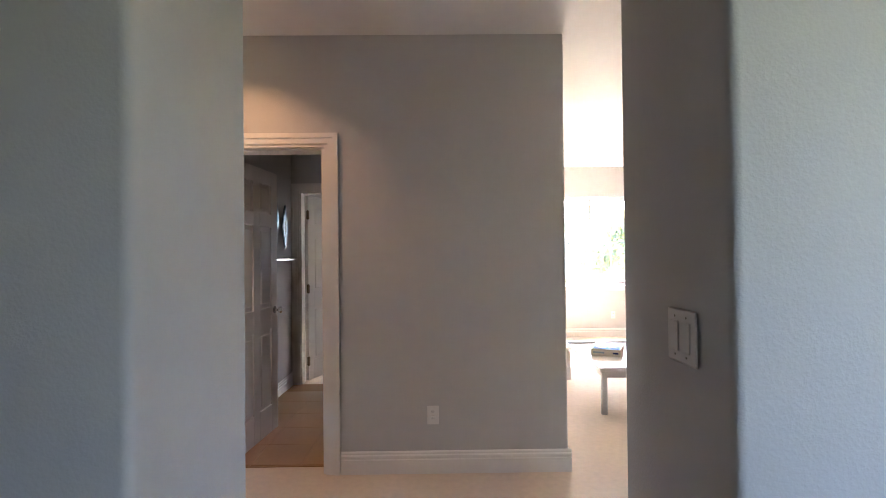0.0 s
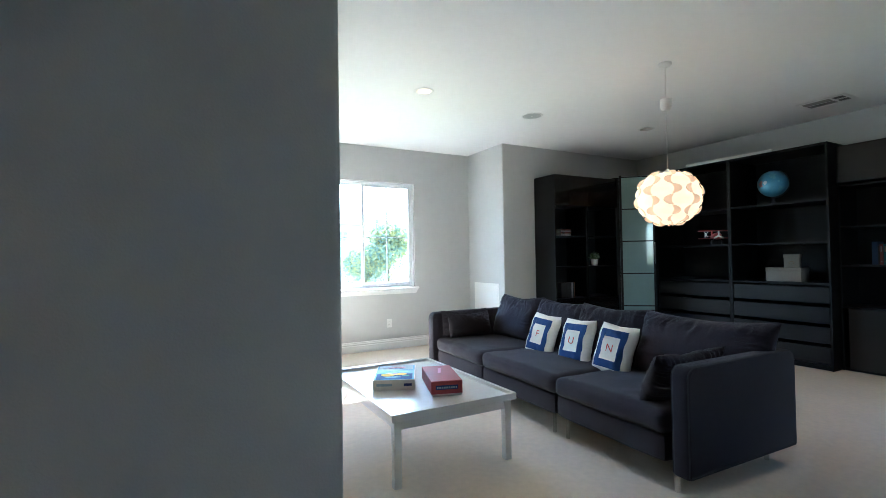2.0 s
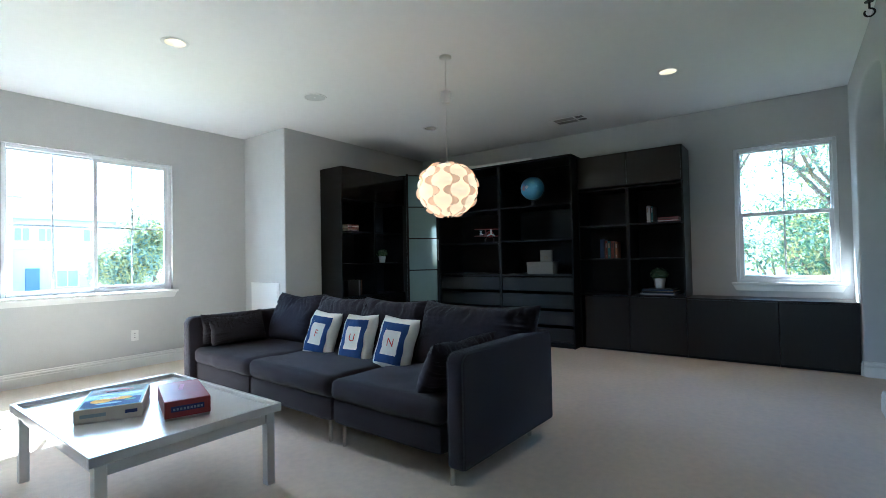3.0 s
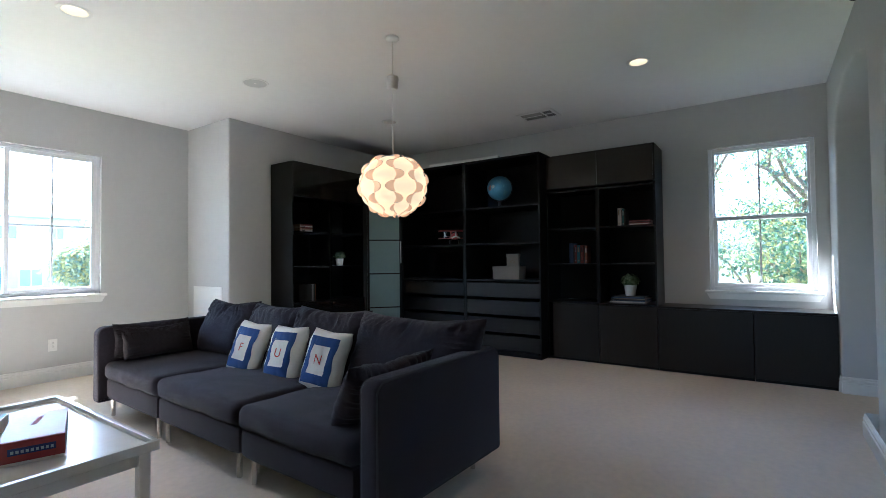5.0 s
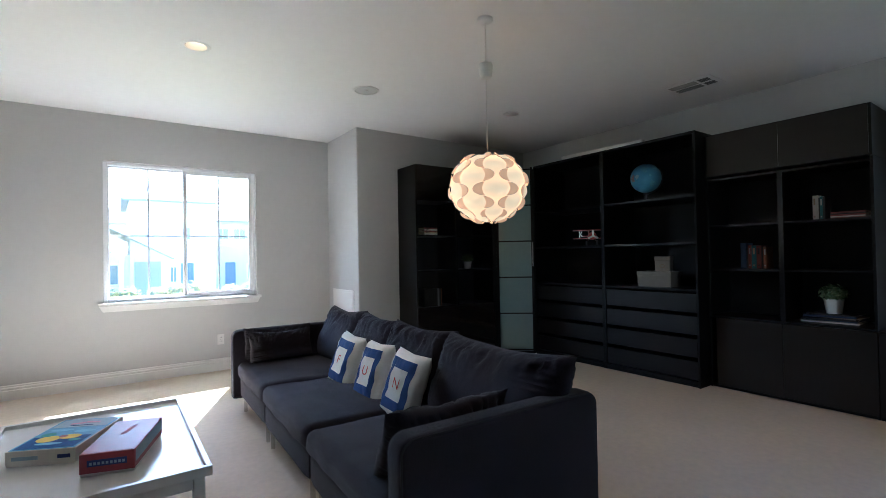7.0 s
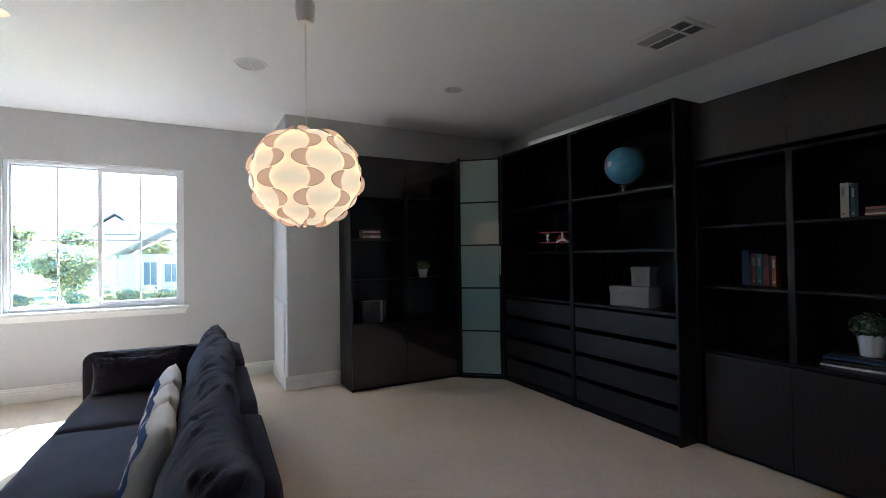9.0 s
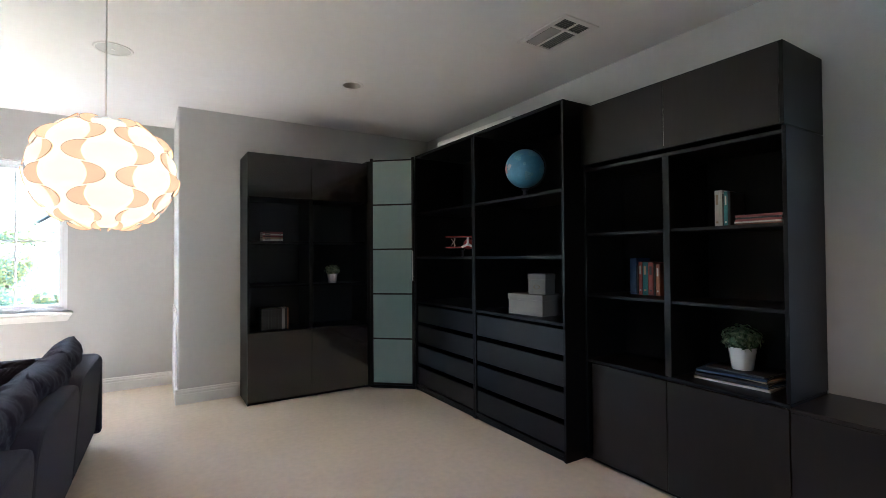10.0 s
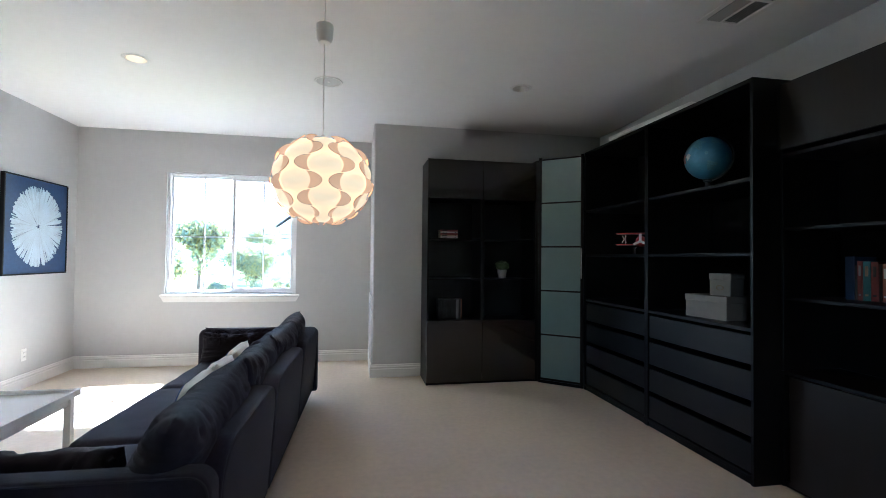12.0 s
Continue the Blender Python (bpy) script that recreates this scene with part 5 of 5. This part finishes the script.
def gable_roof(x0, x1, y0, y1, z, rise, over=0.5, along="y"):
    """A pitched roof with thickness; the ridge runs along the given axis."""
    t = 0.18
    if along == "y":
        c = (x0 + x1) / 2
        o = [(x0 - over, z - over * rise / (c - x0)), (c, z + rise), (x1 + over, z - over * rise / (c - x0)), (x1 + over, z - over * rise / (c - x0) + t), (c, z + rise + t), (x0 - over, z - over * rise / (c - x0) + t)]
        return prism(o, "y", y0 - over, y1 + over)
    c = (y0 + y1) / 2
    o = [(y0 - over, z - over * rise / (c - y0)), (c, z + rise), (y1 + over, z - over * rise / (c - y0)), (y1 + over, z - over * rise / (c - y0) + t), (c, z + rise + t), (y0 - over, z - over * rise / (c - y0) + t)]
    return prism(o, "x", x0 - over, x1 + over)


def house_window(parent, x, y, z, w, h):
    win = part("window", block(x - w / 2, y - 0.04, z - h / 2, x + w / 2, y, z + h / 2, 0.01, 1), DARKPANE, parent)
    for a, b, c, e in ((-w / 2 - 0.09, -w / 2, -h / 2 - 0.09, h / 2 + 0.09), (w / 2, w / 2 + 0.09, -h / 2 - 0.09, h / 2 + 0.09), (-w / 2, w / 2, h / 2, h / 2 + 0.09), (-w / 2, w / 2, -h / 2 - 0.09, -h / 2), (-0.03, 0.03, -h / 2, h / 2)):
        part("frame", block(x + a, y - 0.07, z + c, x + b, y - 0.005, z + e), TRIM, win)


hw = thing("house", "white stucco two-storey house with a gabled porch", "house", pose(0, 0, 0))
part("wall", block(3.0, 46, G, 9.2, 56, 6.2), STUCCO[0], hw)
part("roof", gable_roof(3.0, 9.2, 46, 56, 6.2, 1.6, along="x"), ROOF, hw)
part("wall", block(-1.9, 46.5, G, 3.0, 54, 1.75), STUCCO[0], hw)
part("roof", gable_roof(-2.1, 5.4, 43.5, 53, 1.65, 2.1), STUCCO[0], hw, "sunlit white porch gable")
for x in (-1.9, -0.4, 1.0, 2.4):
    part("post", block(x - 0.14, 43.6, G, x + 0.14, 43.9, 1.65, 0.02, 1), TRIM, hw)
part("railing", block(-1.9, 43.7, -0.75, 2.4, 43.78, -0.65), TRIM, hw)
for i in range(20):
    part("baluster", block(-1.75 + i * 0.2, 43.72, G, -1.71 + i * 0.2, 43.76, -0.75), TRIM, hw)
part("garage_door", block(3.3, 45.93, G, 5.1, 46, 1.2, 0.02, 1), GARAGE, hw)
part("door", block(6.55, 45.93, G, 7.50, 46, 1.05, 0.02, 1), BLUEDOOR, hw, "blue front door")
for x, z, w, h in ((6.95, 3.5, 0.6, 1.0), (1.7, 0.2, 1.0, 1.5), (0.2, 0.0, 0.9, 2.2), (6.0, 0.1, 0.4, 1.2)):
    house_window(hw, x, 46.0 if x > 3 else 46.5, z, w, h)
hg = thing("house", "blue-grey stucco two-storey house across the street", "house", pose(0, 0, 0))
part("wall", block(9.4, 50, G, 20, 60, 5.0), STUCCO[1], hg)
part("roof", gable_roof(9.4, 20, 50, 60, 5.0, 1.6, along="x"), ROOF, hg)
part("door", block(10.7, 49.93, G, 11.6, 50, 1.0, 0.02, 1), BLUEDOOR, hg, "blue front door")
for x, z, w, h in ((10.5, 3.7, 0.9, 1.0), (12.0, 3.7, 1.0, 1.0), (13.4, 0.1, 1.4, 1.3), (15.0, 3.7, 1.0, 1.0)):
    house_window(hg, x, 50, z, w, h)
part("belt_course", block(9.4, 49.9, 2.55, 15.0, 50, 2.7), TRIM, hg)
hb = thing("house", "cream gabled house behind the street trees", "house", pose(1.2, 0, 0))
part("wall", block(-9.0, 66, G, -2.6, 76, 4.3), STUCCO[2], hb)
part("roof", gable_roof(-9.0, -2.6, 66, 76, 4.2, 2.4), ROOF, hb)
part("gable_wall", prism([(-8.7, 4.2), (-5.8, 6.3), (-2.9, 4.2)], "y", 66, 66.2), STUCCO[0], hb)
for i in range(9):
    part("batten", block(-7.6 + i * 0.45, 65.93, 4.25, -7.52 + i * 0.45, 66, 5.2), GARAGE, hb)
ht = thing("house", "pale blue two-storey house with a hipped roof", "house", pose(0, 0, 0))
part("wall", block(-0.9, 65, G, 5.0, 74, 5.6), STUCCO[1], ht)
part("roof", gable_roof(-0.9, 5.0, 65, 74, 5.6, 1.8, along="x"), ROOF, ht)
house_window(ht, 0.6, 65, 4.4, 1.2, 1.1)


def limb(bm, p, d, length, r, rng, depth, tips):
    """A tapering limb that forks; the ends of the twigs go into tips."""
    q = p + d * length
    rod(p, q, r, 7, bm, r * 0.68)
    if depth == 0:
        tips.append(q)
        return
    for i in range(3 if depth > 1 else 2):
        n = (d + Vector((rng.uniform(-.75, .75), rng.uniform(-.75, .75), rng.uniform(-.15, .6)))).normalized()
        limb(bm, q, n, length * rng.uniform(0.6, 0.8), r * 0.66, rng, depth - 1, tips)
    tips.append(q)


def tree(x, y, height, trunk, seed, leaf, per_tip, clump, label, stem=0.36, greens=GLAREGREEN):
    t = thing("tree", label, "tree", pose(x, y, G))
    rng, bm, tips = random.Random(seed), bmesh.new(), []
    limb(bm, Vector((0, 0, 0)), Vector((0.03, 0.02, 1)).normalized(), height * stem, trunk, rng, 3, tips)
    part("trunk", bm, BARK, t, "", True)
    for k in range(3):
        verts, faces = [], []
        for p in tips:
            v, f = leaf_sheet(per_tip, rng, (clump, clump, clump * 0.75), leaf)
            o = len(verts)
            verts += [(a + p.x, b + p.y, c + p.z) for a, b, c in v]
            faces += [tuple(o + i for i in q) for q in f]
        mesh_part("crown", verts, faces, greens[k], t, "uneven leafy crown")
    return t


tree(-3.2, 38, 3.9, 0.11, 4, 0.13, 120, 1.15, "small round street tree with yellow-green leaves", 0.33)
tree(10.9, 31, 4.6, 0.12, 9, 0.13, 70, 1.2, "broad low street tree, leaves coloured pale for glare", 0.27)
tree(12.9, 32, 6.6, 0.16, 19, 0.14, 80, 1.4, "tall spreading street tree, leaves coloured pale for glare", 0.30)
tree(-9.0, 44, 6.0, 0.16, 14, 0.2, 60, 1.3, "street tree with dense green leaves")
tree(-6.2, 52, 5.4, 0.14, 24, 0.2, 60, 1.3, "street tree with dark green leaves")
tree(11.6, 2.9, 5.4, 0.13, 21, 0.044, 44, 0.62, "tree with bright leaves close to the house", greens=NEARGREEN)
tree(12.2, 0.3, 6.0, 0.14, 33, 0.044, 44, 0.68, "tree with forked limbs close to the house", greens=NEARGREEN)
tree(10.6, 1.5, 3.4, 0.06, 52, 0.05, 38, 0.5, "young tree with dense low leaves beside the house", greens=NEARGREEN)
tree(-12.5, 48, 5.2, 0.14, 71, 0.2, 34, 1.5, "street tree with a wide low crown")
tree(-0.6, 58, 5.6, 0.15, 75, 0.2, 30, 1.4, "street tree behind the white house")
tree(-8.0, 34, 3.4, 0.09, 78, 0.15, 40, 1.1, "low spreading garden tree")
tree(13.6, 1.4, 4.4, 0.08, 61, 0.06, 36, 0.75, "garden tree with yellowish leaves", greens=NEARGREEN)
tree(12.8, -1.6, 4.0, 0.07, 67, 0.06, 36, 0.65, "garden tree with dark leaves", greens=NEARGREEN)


rng = random.Random(90)
wood_verts, wood_faces = [], []
for i in range(26):
    v, f = leaf_sheet(200, rng, (2.6, 2.0, rng.uniform(1.6, 2.8)), 0.34)
    o, cx, cy, cz = len(wood_verts), -44 + i * 1.7, 84 + rng.uniform(-3, 3), G + rng.uniform(2.2, 4.2)
    wood_verts += [(a + cx, b + cy, max(G, c + cz)) for a, b, c in v]
    wood_faces += [tuple(o + q for q in t) for t in f]
tagged(mesh_part("far_woods", wood_verts, wood_faces, GLAREGREEN[2], None), "distant belt of dark green trees", "trees", kind="stuff")


def shrub(x, y, r, seed):
    s = thing("shrub", "clipped round green garden shrub", "shrub", pose(x, y, G), group="round shrubs along the street")
    rng = random.Random(seed)
    part("core", ball(r * 0.7, 14, 8, None, pose(0, 0, r * 0.62)), GLAREGREEN[2], s)
    for k in range(2):
        v, f = leaf_sheet(260, rng, (r, r, r * 0.85), 0.11)
        mesh_part("leaves", [(a, b, max(0.02, c + r * 0.72)) for a, b, c in v], f, GLAREGREEN[k], s)


for i, (x, y, r) in enumerate(((-2.6, 36.0, 0.7), (-1.6, 39.0, 0.62), (-0.6, 39.3, 0.55), (0.5, 39.0, 0.62), (1.6, 39.2, 0.55), (2.7, 38.5, 0.6), (4.3, 38.0, 0.55), (5.4, 38.6, 0.65), (6.4, 38.4, 0.7), (7.5, 38.0, 0.5), (9.0, 38.5, 0.55), (10.4, 39.0, 0.6), (11.8, 38.6, 0.5), (-3.4, 33.0, 0.5), (-5.6, 36.5, 0.6))):
    shrub(x, y, r * 1.3, 40 + i)
fence = thing("neighbour_house", "cream stucco house behind the garden trees", "house", pose(0, 0, 0))
part("wall", block(20, -8, G, 28, 12, 1.6), STUCCO[2], fence)
part("roof", gable_roof(20, 28, -8, 12, 1.6, 1.5), ROOF, fence)

# bathroom tiles, last
tile_mesh = block(-0.1615, -0.1615, 0.0, 0.1615, 0.1615, 0.007, 0.0012, 1)
me = bpy.data.meshes.new("tile")
tile_mesh.to_mesh(me)
tile_mesh.free()
me.materials.append(TILE)
for i in range(6):
    for j in range(5):
        ob = new("tile", me)
        ob.parent = bath_floor
        ob.location = (-1.45 + 0.165 + i * 0.325, HALL_N + 0.27 + j * 0.325, 0.006)
